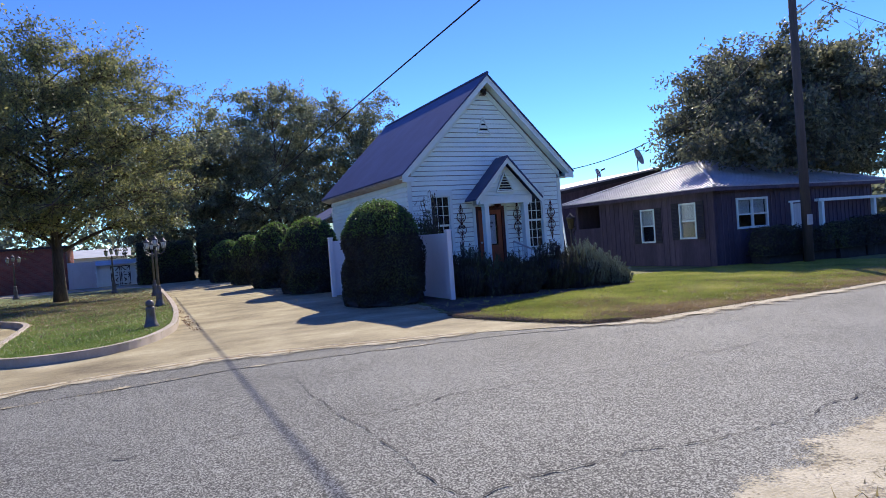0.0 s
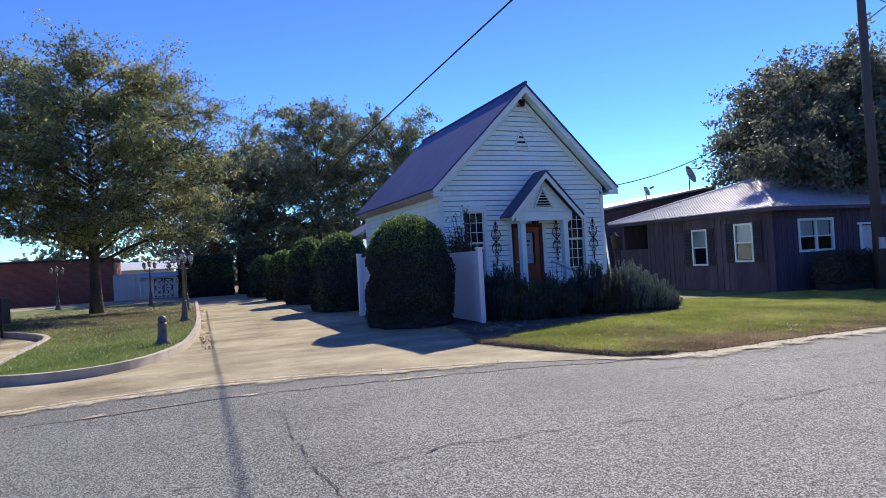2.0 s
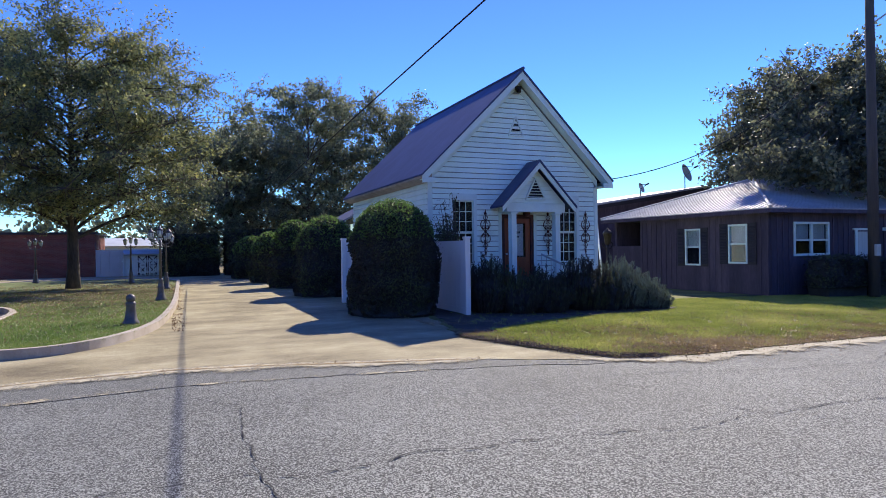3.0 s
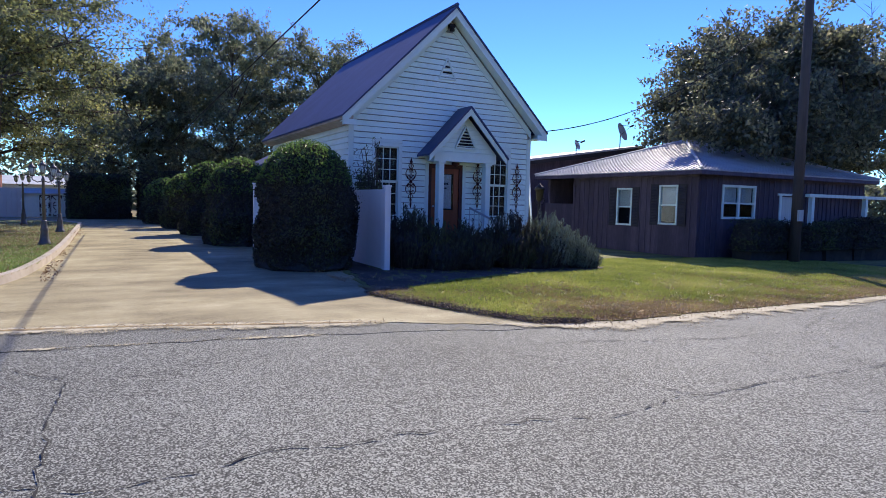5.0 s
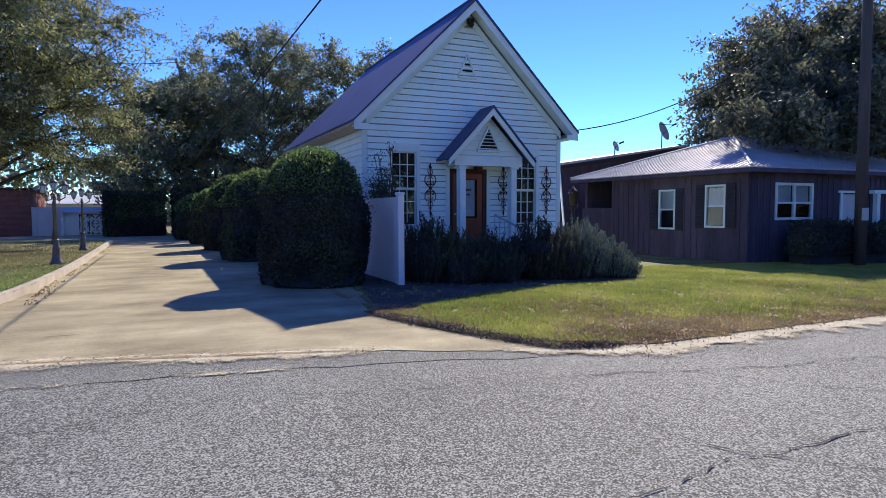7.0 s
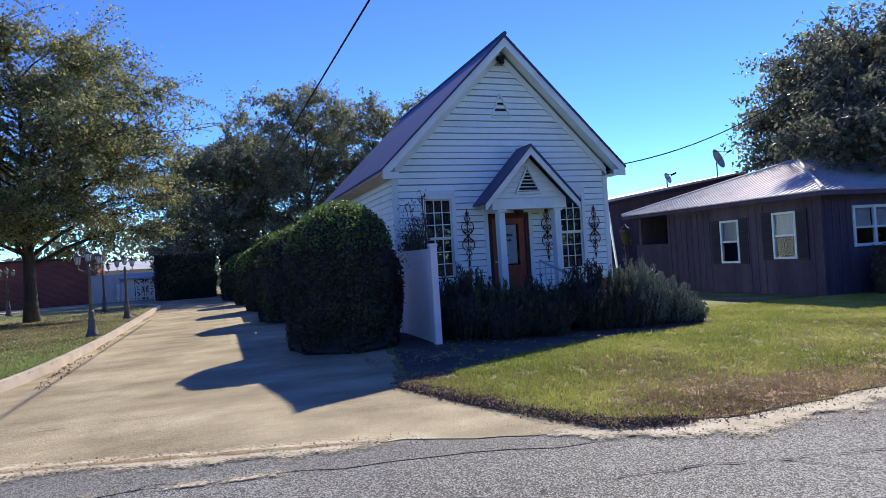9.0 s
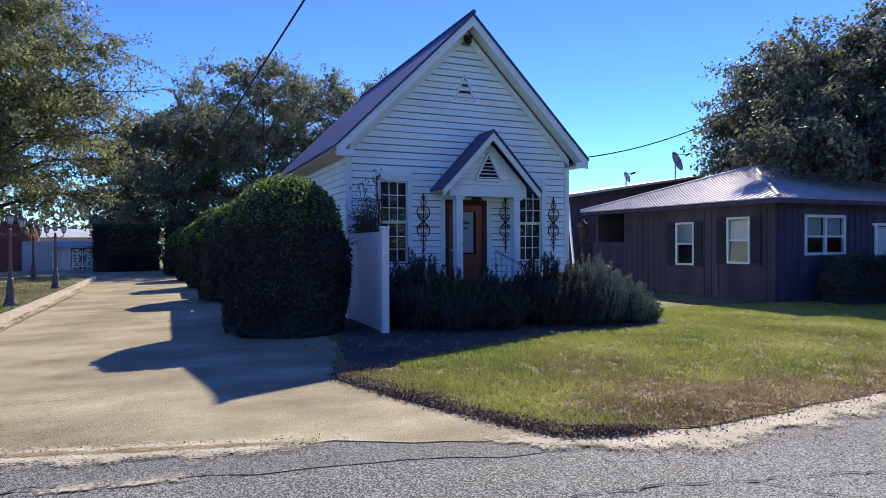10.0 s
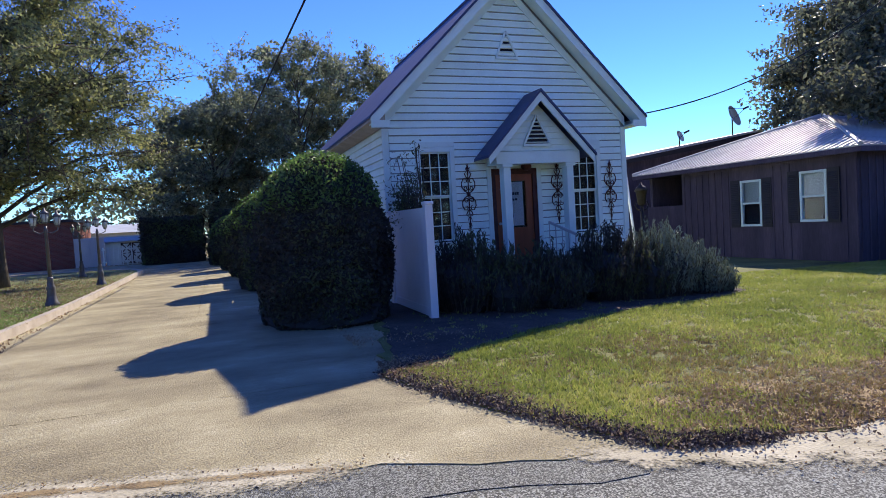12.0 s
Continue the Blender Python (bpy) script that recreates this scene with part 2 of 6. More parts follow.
M_INK = material("sign_ink", [(0.2, (0.03, 0.03, 0.06)), (0.7, (0.05, 0.05, 0.09))], 3, 0.6, bump=0)
M_DRYLEAF = leaf_material("dry_leaf", [(0.0, (0.07, 0.05, 0.045)), (0.5, (0.32, 0.22, 0.13)), (1.0, (0.58, 0.45, 0.29))], 0.2, 0.8)
M_OAK = leaf_material("oak_leaf", [(0.0, (0.05, 0.065, 0.045)), (0.4, (0.15, 0.175, 0.085)), (0.75, (0.36, 0.37, 0.13)), (1.0, (0.58, 0.48, 0.17))], 0.5)
M_WOODS = leaf_material("woods_leaf", [(0.0, (0.075, 0.085, 0.075)), (0.5, (0.16, 0.19, 0.12)), (1.0, (0.38, 0.4, 0.22))], 0.5)
M_PECAN = leaf_material("pecan_leaf", [(0.0, (0.05, 0.06, 0.05)), (0.5, (0.13, 0.145, 0.09)), (0.8, (0.3, 0.3, 0.16)), (1.0, (0.46, 0.4, 0.23))], 0.45)
M_HEDGE = leaf_material("hedge_leaf", [(0.0, (0.034, 0.032, 0.037)), (0.5, (0.06, 0.064, 0.052)), (1.0, (0.15, 0.21, 0.07))], 0.3, 0.6, 0.25)
# sprout green, lightened further for the sun on the shrub tops
M_SUNLIT_SPROUT = leaf_material("sunlit_sprout_leaf", [(0.0, (0.06, 0.11, 0.035)), (0.5, (0.12, 0.22, 0.05)), (1.0, (0.24, 0.36, 0.1))], 0.5)
# near-black: the shade deep inside dense foliage is put into this colour
M_CORE = material("shrub_shade_core", [(0.2, (0.02, 0.021, 0.021)), (0.7, (0.04, 0.042, 0.04))], 6, 0.95, bump=0.6)
M_ROSEMARY = leaf_material("rosemary_leaf", [(0.0, (0.08, 0.11, 0.08)), (0.5, (0.17, 0.22, 0.16)), (1.0, (0.32, 0.38, 0.29))], 0.15)
M_ISLAND = leaf_material("island_blade", [(0.0, (0.08, 0.14, 0.035)), (0.5, (0.18, 0.28, 0.06)), (0.85, (0.3, 0.35, 0.1)), (1.0, (0.4, 0.33, 0.15))], 0.4)
M_ISLETURF = material("island_turf", [(0.25, (0.07, 0.085, 0.03)), (0.5, (0.14, 0.18, 0.05)), (0.75, (0.22, 0.2, 0.09))], 0.7, 0.95, bump=0.8, fine=35, fine_amount=0.5)
M_GRASS = leaf_material("grass_blade", [(0.0, (0.11, 0.15, 0.035)), (0.45, (0.3, 0.36, 0.07)), (0.8, (0.5, 0.5, 0.14)), (1.0, (0.66, 0.56, 0.27))], 0.42)


def glass_material(name, tint=(0.8, 0.85, 0.9)):
    m = bpy.data.materials.new(name)
    m.use_nodes = True
    b = m.node_tree.nodes["Principled BSDF"]
    b.inputs["Base Color"].default_value = (*tint, 1)
    b.inputs["Transmission Weight"].default_value = 1.0
    b.inputs["Roughness"].default_value, b.inputs["IOR"].default_value = 0.02, 1.45
    return m


M_GLASS = glass_material("window_glass")

# ---- building blocks ----
def ground_z(x, y):
    return -0.022 * max(0.0, x - 5.0) + 0.012 * noise.noise((x * 0.15, y * 0.15, 0))


def box(bm, x0, y0, z0, x1, y1, z1):
    v = [bm.verts.new((x, y, z)) for z in (z0, z1) for y in (y0, y1) for x in (x0, x1)]
    for q in ((0, 2, 3, 1), (4, 5, 7, 6), (0, 1, 5, 4), (2, 6, 7, 3), (0, 4, 6, 2), (1, 3, 7, 5)):
        bm.faces.new([v[i] for i in q])
    return v


def beam(bm, p, q, w, h, up=(0, 0, 1)):
    """A squared bar from p to q, w across and h along up."""
    p, q = Vector(p), Vector(q)
    d = (q - p).normalized()
    s = d.cross(Vector(up)).normalized() * (w / 2)
    u = s.cross(d).normalized() * (h / 2)
    a = [bm.verts.new(c + i * s + j * u) for c in (p, q) for i, j in ((-1, -1), (1, -1), (1, 1), (-1, 1))]
    for f in ((3, 2, 1, 0), (4, 5, 6, 7), (0, 1, 5, 4), (1, 2, 6, 5), (2, 3, 7, 6), (3, 0, 4, 7)):
        bm.faces.new([a[i] for i in f])


def tube(bm, points, radii, n=8, cap=True):
    """A round bar along points, tapering by radii."""
    pts = [Vector(p) for p in points]
    if not hasattr(radii, "__len__"):
        radii = [radii] * len(pts)
    rings = []
    side = None
    for k, p in enumerate(pts):
        d = (pts[min(k + 1, len(pts) - 1)] - pts[max(k - 1, 0)]).normalized()
        if side is None:
            side = d.orthogonal().normalized()
        side = (side - d * side.dot(d)).normalized()
        o = d.cross(side)
        rings.append([bm.verts.new(p + radii[k] * (math.cos(2 * math.pi * i / n) * side + math.sin(2 * math.pi * i / n) * o)) for i in range(n)])
    for a, b in zip(rings, rings[1:]):
        for i in range(n):
            f = bm.faces.new((a[i], a[(i + 1) % n], b[(i + 1) % n], b[i]))
            f.smooth = n > 6
    if cap:
        bm.faces.new(rings[0][::-1]), bm.faces.new(rings[-1])


def lathe(bm, profile, x=0, y=0, n=16):
    """Turns (radius, height) pairs about a standing axis."""
    rings = [[bm.verts.new((x + r * math.cos(2 * math.pi * i / n), y + r * math.sin(2 * math.pi * i / n), z)) for i in range(n)] for r, z in profile]
    for a, b in zip(rings, rings[1:]):
        for i in range(n):
            f = bm.faces.new((a[i], a[(i + 1) % n], b[(i + 1) % n], b[i]))
            f.smooth = True
    bm.faces.new(rings[0][::-1]), bm.faces.new(rings[-1])


def ring(bm, u0, v0, u1, v1, w, a, b, axis):
    """A one-piece rectangular frame, w wide, from a to b along an axis."""
    def at(u, v, d):
        return (u, d, v) if axis == "y" else (d, u, v)
    o = [(u0, v0), (u1, v0), (u1, v1), (u0, v1)]
    i = [(u0 + w, v0 + w), (u1 - w, v0 + w), (u1 - w, v1 - w), (u0 + w, v1 - w)]
    q = [[bm.verts.new(at(u, v, d)) for u, v in loop] for d in (a, b) for loop in (o, i)]
    for k in range(4):
        m = (k + 1) % 4
        bm.faces.new((q[0][k], q[0][m], q[1][m], q[1][k])), bm.faces.new((q[2][k], q[3][k], q[3][m], q[2][m]))
        bm.faces.new((q[0][k], q[2][k], q[2][m], q[0][m])), bm.faces.new((q[1][k], q[1][m], q[3][m], q[3][k]))


def prism(bm, outline, a, b, axis="y"):
    """An outline in the plane across an axis, pushed from a to b."""
    def at(p, q, w):
        return (p, w, q) if axis == "y" else (w, p, q) if axis == "x" else (p, q, w)
    lo = [bm.verts.new(at(p, q, a)) for p, q in outline]
    hi = [bm.verts.new(at(p, q, b)) for p, q in outline]
    bm.faces.new(lo), bm.faces.new(hi[::-1])
    for i in range(len(outline)):
        j = (i + 1) % len(outline)
        bm.faces.new((lo[j], lo[i], hi[i], hi[j]))


def link(name, bm, mat, bevel=0.0):
    if bevel:
        bmesh.ops.bevel(bm, geom=bm.edges[:], offset=bevel, segments=1, affect="EDGES")
    bmesh.ops.recalc_face_normals(bm, faces=bm.faces[:])
    me = bpy.data.meshes.new(name)
    bm.to_mesh(me)
    bm.free()
    me.materials.append(mat)
    return new(name, me)


def part(name, bm, mat, parent, label="", bevel=0.0):
    ob = link(name, bm, mat, bevel)
    ob.parent = parent
    ob.matrix_parent_inverse = parent.matrix_world.inverted()
    return tagged(ob, label)


def mesh_from(name, verts, faces, mat, parent=None):
    me = bpy.data.meshes.new(name)
    me.from_pydata(verts, [], faces)
    me.materials.append(mat)
    ob = new(name, me)
    if parent:
        ob.parent = parent
        ob.matrix_parent_inverse = parent.matrix_world.inverted()
    return ob


def thing(name, at=(0, 0, 0), **tags):
    ob = new(name)
    ob.empty_display_size = 0.2
    ob.location = at
    bpy.context.view_layer.update()
    return tagged(ob, **tags)


def sheet(name, outline, step, rise, mat, edge=0.0, seed=0, skirt=0.07):
    """A piece of ground inside an outline, lying on the land, rise above it, with an uneven border."""
    rng = random.Random(seed)
    pts = []
    for (ax, ay), (bx, by) in zip(outline, outline[1:] + outline[:1]):
        k = max(1, int(math.hypot(bx - ax, by - ay) / step))
        for i in range(k):
            pts.append((ax + (bx - ax) * i / k + rng.uniform(-edge, edge), ay + (by - ay) * i / k + rng.uniform(-edge, edge)))
    bm = bmesh.new()
    vs = [bm.verts.new((x, y, 0)) for x, y in pts]
    bm.faces.new(vs)
    bmesh.ops.triangulate(bm, faces=bm.faces[:])
    xs, ys = [p[0] for p in pts], [p[1] for p in pts]
    for axis, lo, hi in ((0, min(xs), max(xs)), (1, min(ys), max(ys))):
        c = math.ceil(lo)
        while c < hi:
            if abs(c) < 60:
                co = (c, 0, 0) if axis == 0 else (0, c, 0)
                bmesh.ops.bisect_plane(bm, geom=bm.verts[:] + bm.edges[:] + bm.faces[:], plane_co=co, plane_no=(1, 0, 0) if axis == 0 else (0, 1, 0))
            c += 2.0
    for v in bm.verts:
        v.co.z = ground_z(v.co.x, v.co.y) + rise
    if skirt:
        r = bmesh.ops.extrude_edge_only(bm, edges=[e for e in bm.edges if e.is_boundary])
        for v in r["geom"]:
            if isinstance(v, bmesh.types.BMVert):
                v.co.z -= skirt
    bmesh.ops.recalc_face_normals(bm, faces=bm.faces[:])
    if sum(f.normal.z for f in bm.faces) < 0:
        bmesh.ops.reverse_faces(bm, faces=bm.faces[:])
    return link(name, bm, mat)


def leaves(name, centres, size, mat, parent=None, seed=0, slim=0.5, upright=0.0):
    """Many small leaves, each a bent pair of triangles, at the centres."""
    rng = np.random.default_rng(seed)
    c = np.asarray(centres, float)
    n = len(c)
    a = rng.normal(size=(n, 3))
    a[:, 2] = a[:, 2] * (1 - upright) + upright * 2
    a /= np.linalg.norm(a, axis=1)[:, None]
    b = np.cross(a, rng.normal(size=(n, 3)))
    b /= np.linalg.norm(b, axis=1)[:, None] + 1e-9
    s = size * rng.uniform(0.6, 1.3, (n, 1))
    up = np.cross(a, b) * s * 0.15
    v = np.stack([c - a * s, c - b * s * slim + up, c + a * s, c + b * s * slim + up], 1).reshape(-1, 3)
    i = np.arange(n)[:, None] * 4
    f = np.concatenate([i + [0, 1, 2], i + [0, 2, 3]], 0)
    me = bpy.data.meshes.new(name)
    me.vertices.add(len(v)), me.loops.add(f.size), me.polygons.add(len(f))
    me.vertices.foreach_set("co", v.ravel())
    me.polygons.foreach_set("loop_start", np.arange(0, f.size, 3))
    me.loops.foreach_set("vertex_index", f.ravel().astype(np.int32))
    me.update(calc_edges=True)
    me.materials.append(mat)
    ob = new(name, me)
    if parent:
        ob.parent = parent
        ob.matrix_parent_inverse = parent.matrix_world.inverted()
    return ob

# ---- ground, road and drive ----
bm = bmesh.new()
xs = sorted(set([-900, -400, -150, -80] + list(range(-50, 62, 2)) + [80, 150, 400, 900]))
ys = sorted(set([-900, -400, -150, -60] + list(range(-30, 72, 2)) + [90, 150, 400, 1200]))
grid = [[bm.verts.new((x, y, ground_z(min(x, 45), y) - 0.05)) for y in ys] for x in xs]
for i in range(len(xs) - 1):
    for j in range(len(ys) - 1):
        bm.faces.new((grid[i][j], grid[i + 1][j], grid[i + 1][j + 1], grid[i][j + 1]))
tagged(link("ground", bm, M_SOIL), "bare brown soil with thin dry grass reaching the horizon", "ground", kind="structure")

EDGE = [(-45, 9.3), (-8, 9.7), (-1.6, 10.2), (-0.4, 10.55), (1.2, 10.62), (2.2, 10.42), (3.4, 10.06), (4.6, 9.72), (5.6, 9.44), (6.9, 9.0), (8.3, 8.65), (10.4, 8.9), (14.0, 9.1), (17.5, 9.5), (45, 11.5)]
road = sheet("road", [(45, 4.6), (16, 4.0), (9, 3.6), (4.7, 3.1), (3.4, 2.84), (0, 2.3), (-8, 2.0), (-45, 1.5)] + [(x, y + 0.4) for x, y in EDGE], 0.35, 0.0, M_ASPHALT, 0.05, 1)
tagged(road, "worn grey asphalt road with cracks and pale aggregate", "road", kind="structure")
tagged(sheet("verge", [(-45, -6), (45, -6), (45, 4.8), (16, 4.2), (9, 3.8), (4.7, 3.3), (3.4, 3.04), (0, 2.5), (-8, 2.2), (-45, 1.7)], 0.5, 0.012, M_SAND, 0.06, 2), "sandy roadside verge with sparse dry grass", "verge", kind="structure")
LOWER = [(-45, 8.4), (-6, 9.0), (-1, 9.4), (1.2, 9.66), (3.2, 9.4), (4.6, 9.15), (5.6, 8.98), (6.6, 8.75)]
tagged(sheet("road_patch", LOWER + [(x, y + 0.1) for x, y in EDGE[::-1] if x < 7], 0.3, 0.006, M_PATCH, 0.05, 6, 0.03), "darker smooth patched strip of asphalt along the driveway", "road", kind="structure")
drive = sheet("driveway", [(-14, 10.0), (-8, 9.72), (-1.6, 10.22), (-0.4, 10.57), (1.2, 10.64), (2.2, 10.44), (3.4, 10.08), (4.6, 9.74), (5.6, 9.46), (6.9, 8.98), (7.7, 8.66), (8.3, 8.6), (7.6, 9.2), (7.2, 9.6), (7.4, 10.1), (7.2, 10.9), (7.0, 11.85), (7.2, 14.2), (7.4, 17), (7.4, 24), (7.2, 40), (9, 48), (-24, 48), (-24, 34), (-14, 22)], 0.2, 0.014, M_CONCRETE, 0.055, 3)
tagged(drive, "tan stained concrete driveway with tyre marks", "driveway", kind="structure")
lawn = sheet("lawn", [(5.85, 11.85), (6.15, 10.9), (6.45, 10.1), (6.95, 9.05), (8.3, 8.8), (10.4, 9.05), (14.0, 9.25), (17.5, 9.65), (45, 11.7), (45, 40), (6.9, 40), (6.9, 17), (6.4, 14.2)], 0.22, 0.03, M_TURF, 0.07, 4)
tagged(lawn, "short yellow-green lawn with brown leaf litter along the edge", "lawn", kind="structure")

# bare bed drawn out to the shadow's edge, painting the shaded ground dark
BED = [(5.95, 11.98), (6.9, 12.45), (8.2, 13.2), (9.6, 13.8), (11.2, 14.25), (12.8, 14.45), (13.8, 14.9), (14.0, 15.8), (13.4, 17.7), (7.2, 17.7), (7.0, 16.6), (6.5, 14.2)]
tagged(sheet("planting_bed", BED, 0.25, 0.042, M_SHADED_MULCH, 0.06, 8, 0.03), "bare mulch bed before the house, cast shade put into its dark colour", "bed", kind="structure")


def cover_material(name, stops, scale, fine):
    """A loose layer that thins out raggedly where its cover value falls."""
    m = material(name, stops, scale, 0.95, bump=0.7, fine=fine, fine_amount=0.5)
    n, l = m.node_tree.nodes, m.node_tree.links
    at, no, no2 = n.new("ShaderNodeAttribute"), n.new("ShaderNodeTexNoise"), n.new("ShaderNodeTexNoise")
    at.attribute_name = "cover"
    geo = n.new("ShaderNodeNewGeometry")
    no.inputs["Scale"].default_value, no.inputs["Detail"].default_value, no.inputs["Roughness"].default_value = 2.2, 9.0, 0.7
    no2.inputs["Scale"].default_value = 38.0
    l.new(geo.outputs["Position"], no.inputs["Vector"]), l.new(geo.outputs["Position"], no2.inputs["Vector"])
    a, b, r = n.new("ShaderNodeMath"), n.new("ShaderNodeMath"), n.new("ShaderNodeMapRange")
    a.operation = b.operation = "MULTIPLY_ADD"
    l.new(no.outputs["Fac"], a.inputs[0])
    a.inputs[1].default_value = 1.1
    l.new(at.outputs["Fac"], a.inputs[2])
    l.new(no2.outputs["Fac"], b.inputs[0])
    b.inputs[1].default_value = 0.5
    l.new(a.outputs[0], b.inputs[2])
    r.inputs["From Min"].default_value, r.inputs["From Max"].default_value = 1.18, 1.4
    l.new(b.outputs[0], r.inputs["Value"])
    mx, tr = n.new("ShaderNodeMixShader"), n.new("ShaderNodeBsdfTransparent")
    l.new(r.outputs[0], mx.inputs[0]), l.new(tr.outputs[0], mx.inputs[1]), l.new(n["Principled BSDF"].outputs[0], mx.inputs[2])
    l.new(mx.outputs[0], n["Material Output"].inputs["Surface"])
    return m


def cover_strip(name, line, across, rise, mat, label):
    """A strip along a line; across gives pairs of offset and cover from one side to the other."""
    v, f, w = [], [], []
    path = []
    for (ax, ay), (bx, by) in zip(line, line[1:]):
        k = max(1, int(math.hypot(bx - ax, by - ay) / 0.4))
        path += [(ax + (bx - ax) * i / k, ay + (by - ay) * i / k) for i in range(k)]
    n = len(across)
    for i, (x, y) in enumerate(path):
        for off, c in across:
            v.append((x, y + off, ground_z(x, y + off) + rise))
            w.append(c - 0.9 * max(0.0, 1 - i / 4, 1 - (len(path) - 1 - i) / 4))
        if i:
            f += [((i - 1) * n + k, i * n + k, i * n + k + 1, (i - 1) * n + k + 1) for k in range(n - 1)]
    ob = mesh_from(name, v, f, mat)
    ob.data.attributes.new("cover", "FLOAT", "POINT").data.foreach_set("value", w)
    return tagged(ob, label, "ground cover", kind="structure")


M_SANDWASH = cover_material("sand_wash", [(0.25, (0.33, 0.295, 0.19)), (0.7, (0.56, 0.515, 0.37))], 2.5, 50)
M_THATCH = cover_material("thatch", [(0.2, (0.1, 0.07, 0.04)), (0.5, (0.29, 0.21, 0.1)), (0.8, (0.5, 0.41, 0.22))], 3.0, 45)
shore = [(5.4, 9.6), (6.2, 9.32), (7.3, 8.92), (8.3, 8.8), (10.4, 9.05), (14, 9.25), (17.5, 9.65), (30, 10.6)]
cover_strip("sand_wash", shore, [(-1.1, 0.0), (-0.7, 0.22), (-0.35, 0.5), (-0.12, 0.85), (0.12, 0.7), (0.4, 0.0)], 0.021, M_SANDWASH, "pale sand washed over the road edge beside the lawn")
seam = [(-14, 9.75), (-8, 9.72), (-1.6, 10.2), (-0.4, 10.56), (1.2, 10.63), (2.2, 10.43), (3.4, 10.07), (4.6, 9.73), (5.6, 9.45), (6.9, 9.02)]
cover_strip("seam_sand", seam, [(-0.65, 0.0), (-0.3, 0.34), (-0.08, 0.62), (0.08, 0.62), (0.3, 0.2), (0.5, 0.0)], 0.023, M_SANDWASH, "pale grit along the seam of road and driveway")
cover_strip("seam_dirt", seam, [(-0.14, 0.0), (-0.03, 0.52), (0.02, 0.55), (0.12, 0.0)], 0.027, M_THATCH, "dark dirt and crumbs in the driveway seam")
cover_strip("patch_grit", LOWER[1:], [(-0.12, 0.0), (-0.03, 0.48), (0.05, 0.4), (0.25, 0.0)], 0.012, M_SANDWASH, "pale grit along the edge of the road patch")
cover_strip("verge_sand", [(-8, 2.1), (0, 2.42), (3.4, 2.95), (4.7, 3.22), (9, 3.72), (16, 4.1)], [(-0.5, 0.6), (-0.1, 0.7), (0.12, 0.5), (0.35, 0.22), (0.7, 0.0)], 0.02, M_SANDWASH, "pale sand spread over the near edge of the road")
bank = [(6.35, 10.5), (6.55, 10.0), (7.0, 9.15), (8.3, 8.9), (10.4, 9.15), (14, 9.35), (17.5, 9.75), (30, 10.9)]
cover_strip("thatch", bank, [(-0.1, 0.62), (0.1, 0.62), (0.5, 0.48), (1.2, 0.44), (1.9, 0.3), (2.8, 0.1), (4.0, -0.1)], 0.036, M_THATCH, "brown dead thatch showing through the lawn")

ISLAND = [(1.05, 40), (1.05, 29), (1.02, 21), (0.78, 16.3), (0.5, 14.8), (0.1, 13.7), (-0.4, 13.05), (-1.0, 12.8), (-1.75, 12.95), (-2.15, 13.4), (-2.32, 14.4), (-2.32, 17.5), (-2.4, 20.5), (-3.6, 22.6), (-6.2, 26.5), (-8.5, 31), (-8.5, 40)]


def smooth_loop(pts, k=3):
    for _ in range(k):
        out = []
        for (ax, ay), (bx, by) in zip(pts, pts[1:] + pts[:1]):
            out += [(ax * 0.75 + bx * 0.25, ay * 0.75 + by * 0.25), (ax * 0.25 + bx * 0.75, ay * 0.25 + by * 0.75)]
        pts = out
    return pts


loop = smooth_loop(ISLAND, 2)
inner = []
for (ax, ay), (px, py), (bx, by) in zip(loop[-1:] + loop[:-1], loop, loop[1:] + loop[:1]):
    d = Vector((bx - ax, by - ay)).normalized()
    inner.append((px - 0.16 * d.y, py + 0.16 * d.x))
bm = bmesh.new()
rows = []
for (px, py), (qx, qy) in zip(loop, inner):
    g = ground_z(px, py)
    dx, dy = qx - px, qy - py
    rows.append([bm.verts.new((px + dx * a, py + dy * a, g + z)) for a, z in ((0, -0.03), (0.06, 0.13), (0.2, 0.165), (1.0, 0.165), (1.05, -0.03))])
for a, b in zip(rows, rows[1:] + rows[:1]):
    for k in range(4):
        bm.faces.new((a[k], b[k], b[k + 1], a[k + 1]))
tagged(link("kerb", bm, M_KERB), "rounded pale concrete kerb round the planted island", "kerb", kind="structure")
tagged(sheet("island_lawn", inner, 0.6, 0.13, M_ISLETURF, 0.0, 6), "thin green grass on the kerbed island, strewn with leaves", "lawn", kind="structure")


# ---- plants ----
def blob(rng, n, r, h, dome, fill=0.0, rag=0.08):
    """Points over a clipped shrub: upright sides and a domed top."""
    out = []
    while len(out) < n:
        t, u = rng.uniform(0, 2 * math.pi), rng.random()
        side = 2 * math.pi * r * (h - dome)
        top = 2 * math.pi * r * r
        if rng.random() < side / (side + top):
            z, rr = u * (h - dome), r * (0.9 + 0.1 * min(1, u * 2.5))
        else:
            e = math.asin(u)
            z, rr = h - dome + dome * math.sin(e), r * math.cos(e)
        k = 1 + rag * noise.noise((math.cos(t) * 2.2, math.sin(t) * 2.2, z * 1.8 + r)) * 2
        k *= 1 - fill * abs(rng.gauss(0, 1)) + rng.gauss(0, 0.016) + (0.05 * rng.random() ** 3 if z > h - dome * 0.6 else 0)
        out.append((rr * k * math.cos(t), rr * k * math.sin(t), max(0.02, z * (0.94 + 0.06 * k))))
    return out


